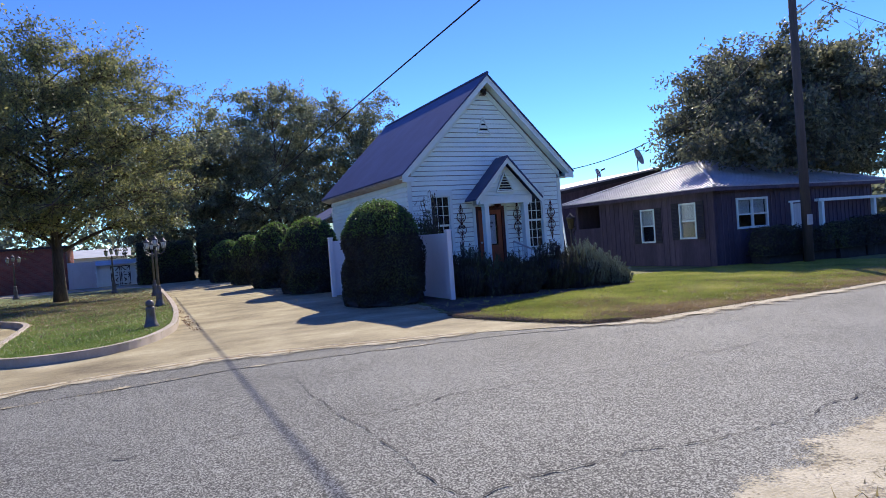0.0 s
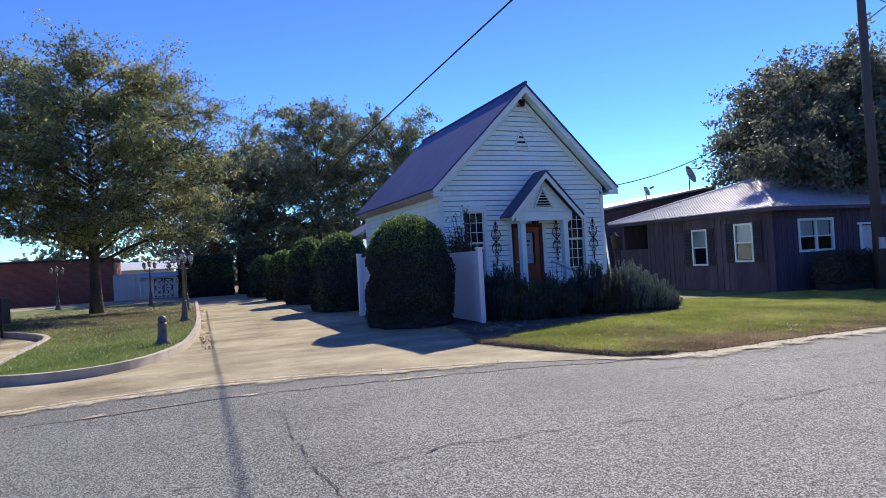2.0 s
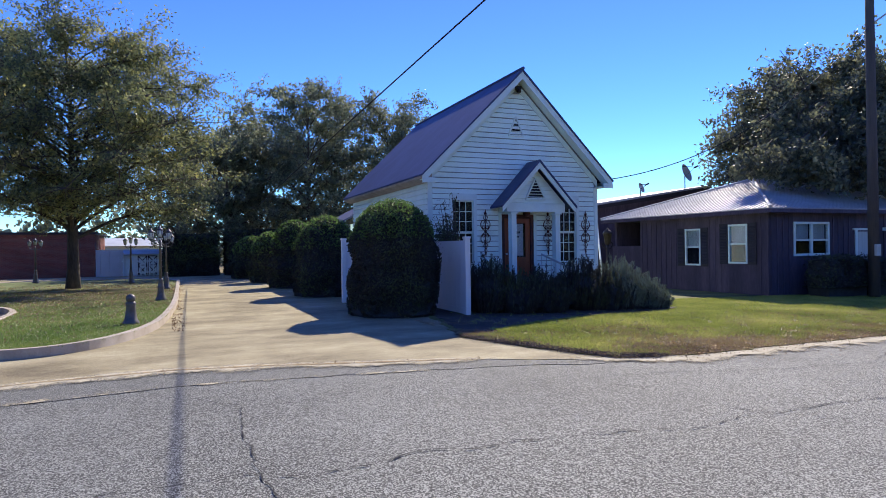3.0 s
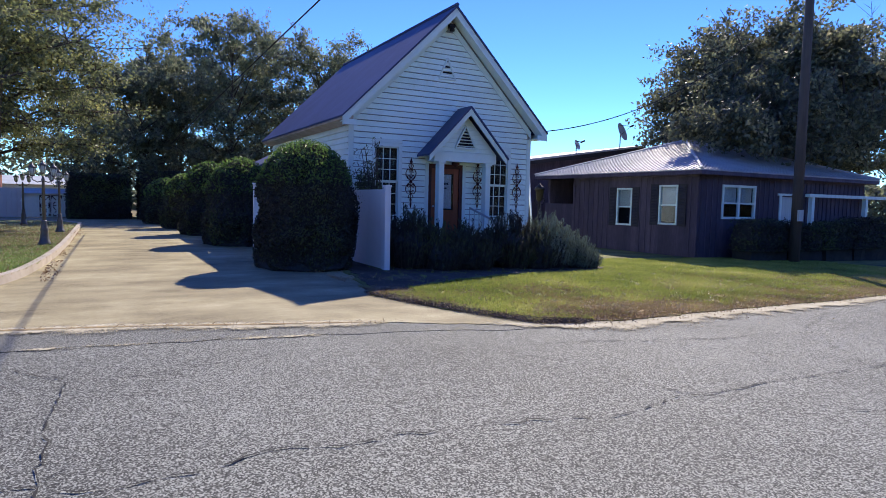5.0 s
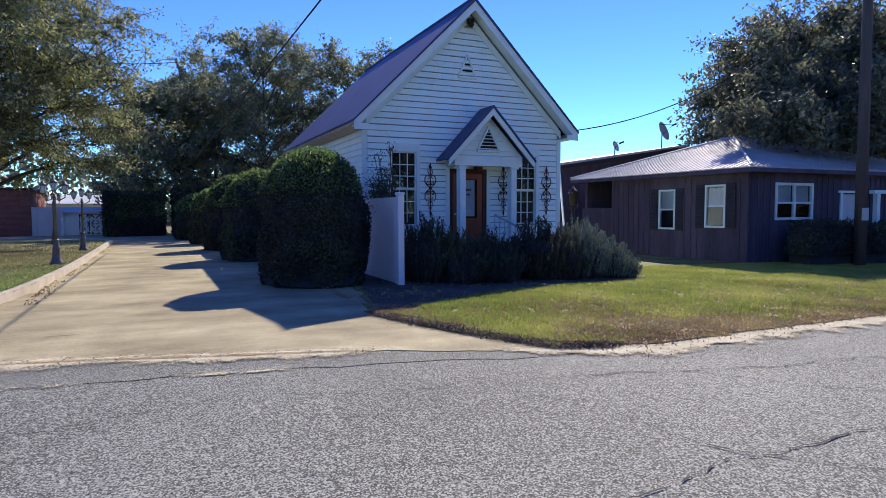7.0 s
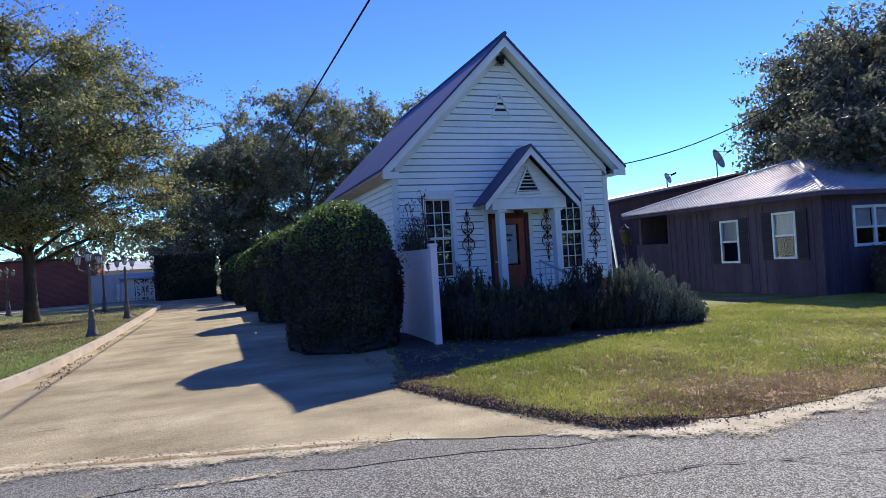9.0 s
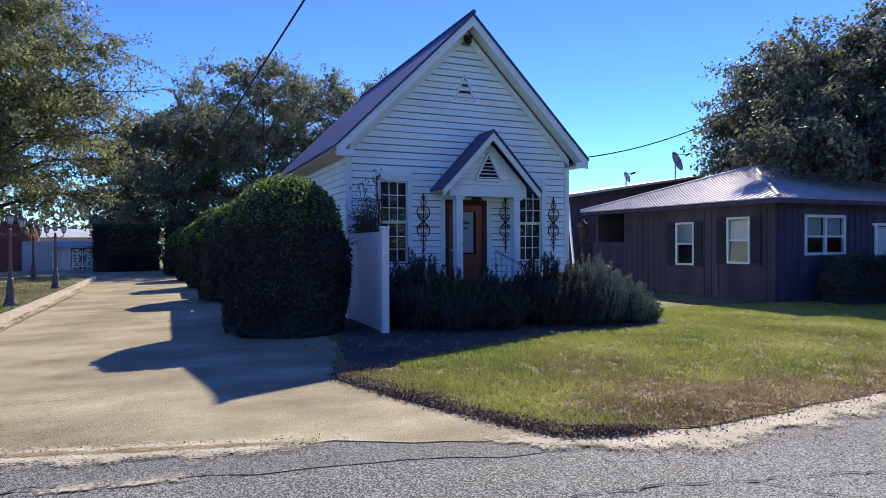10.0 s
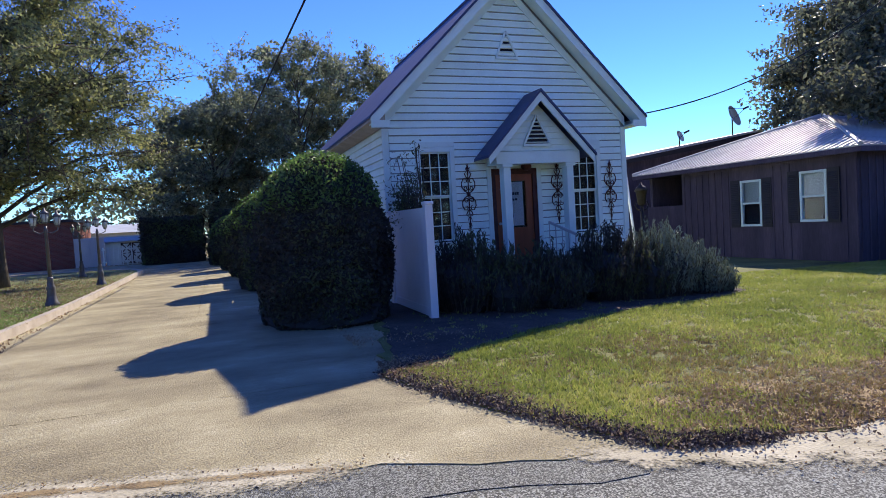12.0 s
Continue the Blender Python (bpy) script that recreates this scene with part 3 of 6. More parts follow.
def shrub(x, y, r, h, dome, count, leaf, label, seed, rag=0.08):
    g = ground_z(x, y)
    ob = thing("clipped_shrub", (x, y, g), label=label, category="shrub", group="shrubs along the driveway")
    rng = random.Random(seed)
    bm = bmesh.new()
    bmesh.ops.create_icosphere(bm, subdivisions=4, radius=1)
    for v in bm.verts:
        t = math.atan2(v.co.y, v.co.x)
        s = math.hypot(v.co.x, v.co.y)
        z = (h - dome) + dome * v.co.z if v.co.z > 0 else (h - dome) * (1 + v.co.z)
        k = 0.93 + rag * 2 * noise.noise((math.cos(t) * 2.2, math.sin(t) * 2.2, z * 1.8 + r)) + 0.03 * noise.noise(v.co * 9)
        s = s if v.co.z > 0 else 1.0 if v.co.z > -0.98 else 0.0
        v.co = Vector((x + r * k * s * math.cos(t), y + r * k * s * math.sin(t), g + z * 0.97))
    # solid filler, coloured as the shade behind the leaves
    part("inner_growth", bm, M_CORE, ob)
    pts = [(x + a, y + b, g + c) for a, b, c in blob(rng, count, r, h, dome, 0.03, rag)]
    leaves("foliage", pts, leaf, M_HEDGE, ob, seed)
    # top sprouts, their lighter colour also painting the sunlit crown
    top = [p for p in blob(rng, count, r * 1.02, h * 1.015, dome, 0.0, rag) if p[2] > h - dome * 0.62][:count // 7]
    leaves("fresh_growth", [(x + a, y + b, g + c + 0.07 * rng.random() ** 2) for a, b, c in top], leaf * 0.95, M_SUNLIT_SPROUT, ob, seed + 1, 0.45, 0.3)
    return ob


shrub(6.0, 16.05, 1.08, 2.7, 1.42, 26000, 0.035, "large dark green clipped shrub with a domed top beside the driveway", 11)
shrub(5.95, 23.2, 1.12, 2.7, 1.75, 14000, 0.045, "dark green clipped shrub with a domed top beside the driveway", 12)
shrub(5.75, 28.6, 1.0, 2.8, 1.85, 9000, 0.06, "dark green clipped shrub with a loose leafy top", 13, 0.16)
shrub(5.4, 33.5, 1.0, 2.45, 1.6, 7000, 0.06, "dark green clipped shrub further along the driveway", 14)
shrub(5.0, 38.5, 1.1, 2.35, 1.5, 6000, 0.07, "dark green clipped shrub far along the driveway", 15)


def tree(name, x, y, trunk_r, clear, top, radius, lift, n_limb, n_twig, per, leaf, mat, label, seed, lean=0.0, squash=1.0, spread=0.55, clump=0.75):
    """A tapered trunk, limbs that rise and droop, twigs, and leaves in uneven clumps round them."""
    rng = random.Random(seed)
    g = ground_z(min(x, 45), y)
    ob = thing(name, (x, y, g), label=label, category="tree")
    bm = bmesh.new()
    h = top - clear
    trunk = [(x + lean * t * t + 0.12 * noise.noise((t * 3, seed, 0)), y + 0.12 * noise.noise((t * 3, seed, 5)), g - 0.1 + t * (top * 0.9)) for t in [i / 9 for i in range(10)]]
    tube(bm, trunk, [trunk_r * (1.25 if i == 0 else 1 - 0.1 * i) for i in range(10)], 10)
    part("trunk", bm, M_BARK, ob)
    bm = bmesh.new()
    pts = []
    for i in range(n_limb):
        t = (i + rng.random()) / n_limb
        z0 = clear * 0.85 + t * (top * 0.86 - clear * 0.85)
        k = min(9, max(0, int(z0 / (top * 0.9) * 9)))
        base = Vector(trunk[k]).lerp(Vector(trunk[min(9, k + 1)]), 0.5)
        base.z = g + z0
        u = (z0 - clear) / h
        reach = radius * max(0.12, math.sqrt(max(0.0, 1 - ((u - lift) / (1.02 - lift if u > lift else lift + 0.45)) ** 2))) * rng.uniform(0.72, 1.12)
        az = i * 2.4 + rng.uniform(-0.4, 0.4)
        d = Vector((math.cos(az), math.sin(az), 0))
        rise = reach * rng.uniform(0.15, 0.55) * squash
        mid = base + d * reach * 0.5 + Vector((0, 0, rise * 0.7))
        end = base + d * reach + Vector((0, 0, rise * 0.8))
        r0 = trunk_r * (0.34 - 0.2 * t)
        tube(bm, [base, base.lerp(mid, 0.5) + Vector((0, 0, 0.1)), mid, end], [r0, r0 * 0.8, r0 * 0.55, r0 * 0.15], 5, False)
        for j in range(n_twig):
            s = rng.uniform(0.28, 1.05)
            p = base.lerp(mid, s * 2) if s < 0.5 else mid.lerp(end, s * 2 - 1)
            off = Vector((rng.gauss(0, 1), rng.gauss(0, 1), rng.gauss(0.15, 0.7)))
            q = p + off * spread * (0.5 + 0.6 * s) * radius / 4
            tube(bm, [p, p.lerp(q, 0.5) + Vector((0, 0, 0.08)), q], [r0 * 0.3, r0 * 0.2, 0.006], 3, False)
            m = rng.randint(int(per * 0.4), int(per * 1.5))
            w = clump * spread * radius / 4 * rng.uniform(0.3, 0.8)
            for _ in range(m):
                f = rng.random()
                c = p.lerp(q, 0.35 + 0.65 * f)
                pts.append((c.x + rng.gauss(0, w), c.y + rng.gauss(0, w), c.z + rng.gauss(0, w * 0.7)))
    part("branchwork", bm, M_BARK, ob)
    leaves("crown", pts, leaf, mat, ob, seed)
    return ob


tree("oak_tree", -2.8, 31.2, 0.25, 2.5, 10.7, 5.5, 0.18, 66, 34, 58, 0.066, M_OAK, "tall oak with green and yellowing leaves on a leaf-strewn island", 21, clump=0.42)
for k, (x, y, top, rad) in enumerate([(4.4, 49, 10.2, 4.0), (9.9, 47, 12.9, 4.6), (16.5, 47.5, 12.6, 4.4), (7.2, 53, 11.6, 4.3), (13.2, 53, 12.4, 4.5), (1.6, 55, 8.6, 4.0), (20.0, 52, 10.4, 4.0)]):
    tree("woodland_tree", x, y, 0.2, 1.4, top + 0.2, rad * 0.86, 0.4, 46, 26, 25, 0.11, M_WOODS, "leafy grey-green tree in the row behind the white house", 31 + k, squash=2.4, spread=0.75, clump=0.38)
pecan = tree("pecan_tree", 33.5, 23.4, 0.45, 3.3, 11.2, 6.1, 0.28, 80, 30, 76, 0.11, M_PECAN, "large spreading tree with grey-green leaves overhanging the metal roof", 51, clump=0.5)
rng = random.Random(77)
for _ in range(16):
    bm = bmesh.new()
    x, y, z = 33.5 + rng.uniform(-5.5, 3), 23.4 + rng.uniform(-4, 4), rng.uniform(7.6, 8.8)
    dx, dy, h = rng.uniform(-1.2, 1.0), rng.uniform(-1, 1), rng.uniform(1.6, 3.0)
    tube(bm, [(x - dx, y - dy, z - 2), (x, y, z), (x + dx * 0.4, y + dy * 0.4, z + h * 0.5), (x + dx, y + dy, z + h)], [0.06, 0.045, 0.025, 0.008], 4, False)
    for k in range(5):
        f = rng.uniform(0.3, 0.9)
        p = Vector((x + dx * f, y + dy * f, z + h * f))
        tube(bm, [p, p + Vector((rng.uniform(-0.7, 0.7), rng.uniform(-0.7, 0.7), rng.uniform(0.2, 0.7)))], [0.014, 0.005], 3, False)
    part("bare_shoot", bm, M_BARK, pecan)
bm, pts = bmesh.new(), []
for k in range(180):
    x, y = (rng.uniform(25.6, 32.0), rng.uniform(17.8, 22.4)) if k < 130 else (rng.uniform(23.2, 27.0), rng.uniform(18.0, 20.8))
    roof_z = 3.0 + 0.39 * max(0.0, min(x - 20.42, y - 17.44, 4.78))
    z = rng.uniform(5.0, 7.2) if k < 130 else rng.uniform(4.7, 5.7)
    low = max(roof_z + 0.25, z - rng.uniform(1.0, 2.4))
    a = Vector((x, y, z))
    b = Vector((x + rng.uniform(-0.7, 0.3), y + rng.uniform(-0.6, 0.4), low))
    m = a.lerp(b, 0.5) + Vector((-0.2, -0.1, 0.25))
    tube(bm, [a + Vector((1.6, 0.8, 0.6)), a, m, b], [0.03, 0.02, 0.012, 0.004], 4, False)
    for _ in range(150):
        f = rng.random()
        c = a.lerp(m, f * 2) if f < 0.5 else m.lerp(b, f * 2 - 1)
        pts.append((c.x + rng.gauss(0, 0.22), c.y + rng.gauss(0, 0.22), max(roof_z + 0.08, c.z + rng.gauss(0, 0.16))))
part("low_branchwork", bm, M_BARK, pecan)
leaves("low_crown", pts, 0.11, M_PECAN, pecan, 78)

# ---- white house ----
HX0, HX1, HY0, HY1, EAVE = 7.62, 13.27, 17.835, 25.9, 3.42
RX, RZ = 10.45, 6.74
SLOPE = (RZ - 3.62) / (RX - 7.3)
house = thing("white_house", (RX, 21.8, -0.1), label="white clapboard chapel-like house with a steep gable and bluish metal roof", category="house")


def wall_top(x):
    return RZ - 0.16 - SLOPE * abs(x - RX)


OPEN_FRONT = [(8.24, 1.0, 9.09, 3.02), (9.8, 0.3, 11.08, 2.63), (11.75, 1.0, 12.6, 3.02)]
bm = bmesh.new()
for x0, x1, z0, z1 in [(HX0, 8.24, -0.2, 3.3), (8.24, 9.09, -0.2, 1.0), (8.24, 9.09, 3.02, 3.3), (9.09, 9.8, -0.2, 3.3), (9.8, 11.08, -0.2, 0.3), (9.8, 11.08, 2.63, 3.3), (11.08, 11.75, -0.2, 3.3), (11.75, 12.6, -0.2, 1.0), (11.75, 12.6, 3.02, 3.3), (12.6, HX1, -0.2, 3.3)]:
    box(bm, x0, HY0 + 0.01, z0, x1, HY0 + 0.16, z1)
prism(bm, [(HX0, 3.3), (HX1, 3.3), (HX1, wall_top(HX1)), (RX, wall_top(RX)), (HX0, wall_top(HX0))], HY0 + 0.01, HY0 + 0.16)
# wall greyed so the gaps between clapboards read as shade
part("front_wall", bm, M_LAP_SHADE, house)
bm = bmesh.new()
box(bm, HX0 + 0.01, HY0 + 0.16, -0.3, HX0 + 0.16, HY1, EAVE)
part("side_wall", bm, M_WHITE, house)
bm = bmesh.new()
box(bm, HX1 - 0.16, HY0 + 0.16, -0.3, HX1 - 0.01, HY1, EAVE)
part("side_wall", bm, M_WHITE, house)
bm = bmesh.new()
prism(bm, [(HX0 + 0.16, -0.3), (HX1 - 0.16, -0.3), (HX1 - 0.16, wall_top(HX1)), (RX, wall_top(RX)), (HX0 + 0.16, wall_top(HX0))], HY1 - 0.16, HY1)
part("back_wall", bm, M_WHITE, house)
bm = bmesh.new()
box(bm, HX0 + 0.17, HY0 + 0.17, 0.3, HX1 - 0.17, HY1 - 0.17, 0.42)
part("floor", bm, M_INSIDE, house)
# added wall close behind the front, coloured as room shade to darken panes
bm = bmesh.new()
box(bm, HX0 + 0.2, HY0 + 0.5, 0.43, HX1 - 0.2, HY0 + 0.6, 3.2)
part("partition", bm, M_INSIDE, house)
# roof slopes with thickness, fascia and eave returns
for s in (-1, 1):
    bm = bmesh.new()
    prism(bm, [(RX, RZ), (RX + s * 3.17, RZ - 3.17 * SLOPE), (RX + s * 3.17, RZ - 3.17 * SLOPE - 0.05), (RX, RZ - 0.07)], 17.4, 26.25)
    part("roof_slope", bm, M_ROOF, house, "bluish grey metal roof sheet")
    bm = bmesh.new()
    prism(bm, [(RX, RZ - 0.072), (RX + s * 3.15, RZ - 0.057 - 3.15 * SLOPE), (RX + s * 3.15, RZ - 0.27 - 3.15 * SLOPE), (RX, RZ - 0.29)], 17.43, 17.47)
    part("barge_board", bm, M_TRIM, house)
    bm = bmesh.new()
    prism(bm, [(RX, RZ - 0.30), (RX + s * 2.84, RZ - 0.30 - 2.84 * SLOPE), (RX + s * 2.84, RZ - 0.50 - 2.84 * SLOPE), (RX, RZ - 0.50)], 17.79, 17.82)
    part("frieze_board", bm, M_TRIM, house)
    bm = bmesh.new()
    prism(bm, [(RX, RZ - 0.2), (RX + s * 3.1, RZ - 0.19 - 3.1 * SLOPE), (RX + s * 3.1, RZ - 0.22 - 3.1 * SLOPE), (RX, RZ - 0.23)], 17.475, 17.8)
    part("soffit", bm, M_TRIM, house)
    ex = RX + s * 3.14
    if s < 0:
        bm = bmesh.new()
        prism(bm, [(RX - 3.15, RZ - 0.075 - 3.15 * SLOPE), (RX - 2.86, RZ - 0.075 - 2.86 * SLOPE), (RX - 2.86, RZ - 0.5 - 2.86 * SLOPE), (RX - 3.15, RZ - 0.12 - 3.15 * SLOPE)], 17.475, 26.2)
        part("eave_boxing", bm, M_KERB, house, "tan eave boxing")
    bm = bmesh.new()
    box(bm, min(ex, ex - s * 0.33), 17.475, 3.40, max(ex, ex - s * 0.33), 26.2, 3.43)
    if s > 0:
        part("eave_soffit", bm, M_TRIM, house)
        bm = bmesh.new()
        box(bm, ex - 0.03, 17.475, 3.435, ex, 26.2, 3.57)
        part("eave_fascia", bm, M_TRIM, house)
    else:
        bm.free()
    bm = bmesh.new()
    box(bm, min(ex, ex - s * 0.35), 17.40, 3.36, max(ex, ex - s * 0.35), 17.428, 3.5)
    part("eave_return", bm, M_TRIM, house)
    bm = bmesh.new()
    cxx = HX0 if s < 0 else HX1
    box(bm, cxx - (0.035 if s < 0 else 0.1), HY0 - 0.042, -0.25, cxx + (0.1 if s < 0 else 0.025), HY0 + 0.005, 3.4)
    part("corner_board", bm, M_TRIM, house)
bm = bmesh.new()
tube(bm, [(RX, 17.38, RZ + 0.01), (RX, 26.27, RZ + 0.01)], 0.05, 8)
part("ridge_cap", bm, M_ROOF, house)
# clapboards, one object each
def clap(x0, x1, z, flat_top):
    bm = bmesh.new()
    ztop = z + 0.15
    y = HY0
    xa, xb = x0, x1
    prof = [(y - 0.036, z + 0.02), (y + 0.008, z + 0.02), (y + 0.008, ztop), (y - 0.014, ztop)]
    lo = [bm.verts.new((xa, a, b)) for a, b in prof]
    hi = [bm.verts.new((xb, a, b)) for a, b in prof]
    for v in lo[2:]:
        v.co.x = max(v.co.x, flat_top[0])
    for v in hi[2:]:
        v.co.x = min(v.co.x, flat_top[1])
    bm.faces.new(lo), bm.faces.new(hi[::-1])
    for i in range(4):
        bm.faces.new((lo[(i + 1) % 4], lo[i], hi[i], hi[(i + 1) % 4]))
    part("clapboard", bm, M_WHITE, house)


rng = random.Random(5)
z = -0.2
while z < 6.1:
    half0 = min(HX1 - RX - 0.1, (RZ - 0.42 - z) / SLOPE)
    half1 = min(HX1 - RX - 0.1, (RZ - 0.42 - z - 0.158) / SLOPE)
    if half1 <= 0.05:
        break
    a, b = RX - half0, RX + half0
    cuts = [a]
    for x0, z0, x1, z1 in OPEN_FRONT:
        if z0 - 0.16 < z < z1:
            cuts += [x0, x1]
    cuts.append(b)
    for i in range(0, len(cuts), 2):
        if cuts[i + 1] - cuts[i] > 0.05:
            clap(cuts[i], cuts[i + 1], z + rng.uniform(-0.004, 0.004), (RX - half1, RX + half1))
    z += 0.15
z = -0.2
while z < 3.25:
    bm = bmesh.new()
    prism(bm, [(HX0 - 0.036, z + 0.02), (HX0 + 0.006, z + 0.02), (HX0 + 0.006, z + 0.15), (HX0 - 0.014, z + 0.15)], HY0 + 0.02, HY1, "y")
    part("clapboard", bm, M_WHITE, house)
    z += 0.15


def sash_window(x0, z0, x1, z1, y, parent, rows=6, cols=3):
    """A tall double sash with glazing bars, casing and sill, in a wall that faces the road."""
    bm = bmesh.new()
    c = 0.1
    box(bm, x0 - c, y - 0.035, z0 - 0.02, x0, y + 0.05, z1 + c)
    box(bm, x1, y - 0.035, z0 - 0.02, x1 + c, y + 0.05, z1 + c)
    box(bm, x0 - c, y - 0.04, z1 + c + 0.002, x1 + c, y + 0.05, z1 + c + 0.1)
    box(bm, x0, y - 0.035, z1, x1, y + 0.05, z1 + c)
    fr = part("window", bm, M_TRIM, parent, "tall white sash window with small dark panes")
    bm = bmesh.new()
    box(bm, x0 - c - 0.03, y - 0.08, z0 - 0.07, x1 + c + 0.03, y + 0.05, z0 - 0.02)
    box(bm, x0 - c, y - 0.03, z0 - 0.26, x1 + c, y + 0.02, z0 - 0.072)
    part("sill", bm, M_TRIM, fr)
    zm = (z0 + z1) / 2
    for k, (a, b) in enumerate(((zm, z1), (z0, zm))):
        yy = y + 0.01 + 0.035 * k
        bm = bmesh.new()
        for p, q in (((x0, a), (x0 + 0.03, b)), ((x1 - 0.03, a), (x1, b)), ((x0 + 0.03, a), (x1 - 0.03, a + 0.035)), ((x0 + 0.03, b - 0.03), (x1 - 0.03, b))):
            box(bm, p[0], yy, p[1], q[0], yy + 0.03, q[1])
        n = rows // 2
        for i in range(1, cols):
            xx = x0 + 0.03 + (x1 - x0 - 0.06) * i / cols
            box(bm, xx - 0.009, yy + 0.004, a + 0.035, xx + 0.009, yy + 0.026, b - 0.03)
        for i in range(1, n):
            zz = a + 0.035 + (b - a - 0.065) * i / n
            box(bm, x0 + 0.03, yy + 0.002, zz - 0.009, x1 - 0.03, yy + 0.028, zz + 0.009)
        part("sash", bm, M_TRIM, fr)
        # added panel behind the glass, standing for the dark of the room
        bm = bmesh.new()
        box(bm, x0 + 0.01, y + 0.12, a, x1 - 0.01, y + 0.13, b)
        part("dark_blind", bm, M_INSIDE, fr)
        for i in range(cols):
            for j in range(n):
                wx, wz = (x1 - x0 - 0.06) / cols, (b - a - 0.065) / n
                bm = bmesh.new()
                box(bm, x0 + 0.03 + wx * i, yy + 0.012, a + 0.035 + wz * j, x0 + 0.03 + wx * (i + 1), yy + 0.016, a + 0.035 + wz * (j + 1))
                p = part("pane", bm, M_GLASS, fr)
                p.visible_shadow = False
    return fr


sash_window(8.34, 1.1, 8.99, 2.92, HY0 - 0.01, house)
sash_window(11.85, 1.1, 12.5, 2.92, HY0 - 0.01, house)


def louvre(x0, x1, z0, z1, y, n, parent):
    xm = (x0 + x1) / 2
    bm = bmesh.new()
    beam(bm, (x0, y, z0), (xm, y, z1), 0.04, 0.05, (0, 1, 0))
    beam(bm, (x1, y, z0), (xm, y, z1), 0.04, 0.05, (0, 1, 0))
    beam(bm, (x0 - 0.02, y, z0 - 0.02), (x1 + 0.02, y, z0 - 0.02), 0.05, 0.05)
    v = part("gable_vent", bm, M_TRIM, parent, "triangular louvred gable vent")
    # near-black sheet stands for the shade behind the slats
    bm = bmesh.new()
    prism(bm, [(x0, z0), (x1, z0), (xm, z1)], y + 0.012, y + 0.02)
    part("backing", bm, M_INSIDE, v)
    for i in range(n):
        f = (i + 0.4) / n
        hw = (x1 - x0) / 2 * (1 - f) - 0.02
        if hw > 0.02:
            bm = bmesh.new()
            zz = z0 + (z1 - z0) * f
            beam(bm, (xm - hw, y - 0.005, zz), (xm + hw, y - 0.005, zz), 0.03, 0.012, (0, 0.6, 1))
            part("slat", bm, M_TRIM, v)


louvre(10.17, 10.65, 4.88, 5.42, HY0 - 0.035, 7, house)

# door with glazed leaf and paper sign
bm = bmesh.new()
for x0, x1, z0, z1 in ((9.8, 9.9, 0.4, 2.63), (10.98, 11.08, 0.4, 2.63), (9.9, 10.98, 2.54, 2.63), (9.8, 11.08, 2.632, 2.68)):
    box(bm, x0, HY0 - 0.035, z0, x1, HY0 + 0.05, z1)
part("door_casing", bm, M_TRIM, house)
bm = bmesh.new()
for x0, x1, z0, z1 in ((9.9, 10.0, 0.4, 2.54), (10.88, 10.98, 0.4, 2.54), (10.0, 10.88, 2.42, 2.54)):
    box(bm, x0, HY0 - 0.01, z0, x1, HY0 + 0.08, z1)
part("door_jamb", bm, M_RUST, house)
bm = bmesh.new()
for x0, x1, z0, z1 in ((10.0, 10.16, 0.42, 2.42), (10.72, 10.88, 0.42, 2.42), (10.16, 10.72, 2.28, 2.42), (10.16, 10.72, 0.42, 1.28)):
    box(bm, x0, HY0 + 0.03, z0, x1, HY0 + 0.075, z1)
door = part("door", bm, M_DOOR, house, "orange-stained wooden door with a large glass pane and a paper sign")
bm = bmesh.new()
box(bm, 10.16, HY0 + 0.045, 1.28, 10.72, HY0 + 0.05, 2.28)
part("pane", bm, M_GLASS, door).visible_shadow = False
bm = bmesh.new()
box(bm, 10.2, HY0 + 0.056, 1.32, 10.66, HY0 + 0.059, 2.26)
part("sign", bm, M_PAPER, door, "pale blue paper sign with unreadable dark lettering")
bm = bmesh.new()
for i, (z0, hgt, ws) in enumerate(((1.98, 0.06, (0.07, 0.03, 0.05, 0.06, 0.05, 0.05)), (1.86, 0.045, (0.05, 0.06, 0.04, 0.05, 0.07)), (1.5, 0.05, (0.04, 0.05, 0.03, 0.05)))):
    xx = 10.26
    for wd in ws:
        box(bm, xx, HY0 + 0.052, z0, xx + wd * 0.8, HY0 + 0.0545, z0 + hgt)
        xx += wd
part("lettering", bm, M_INK, door)
bm = bmesh.new()
tube(bm, [(10.07, HY0 - 0.02, 1.38), (10.07, HY0 + 0.03, 1.38)], 0.028, 10)
part("door_knob", bm, M_TIN, door)

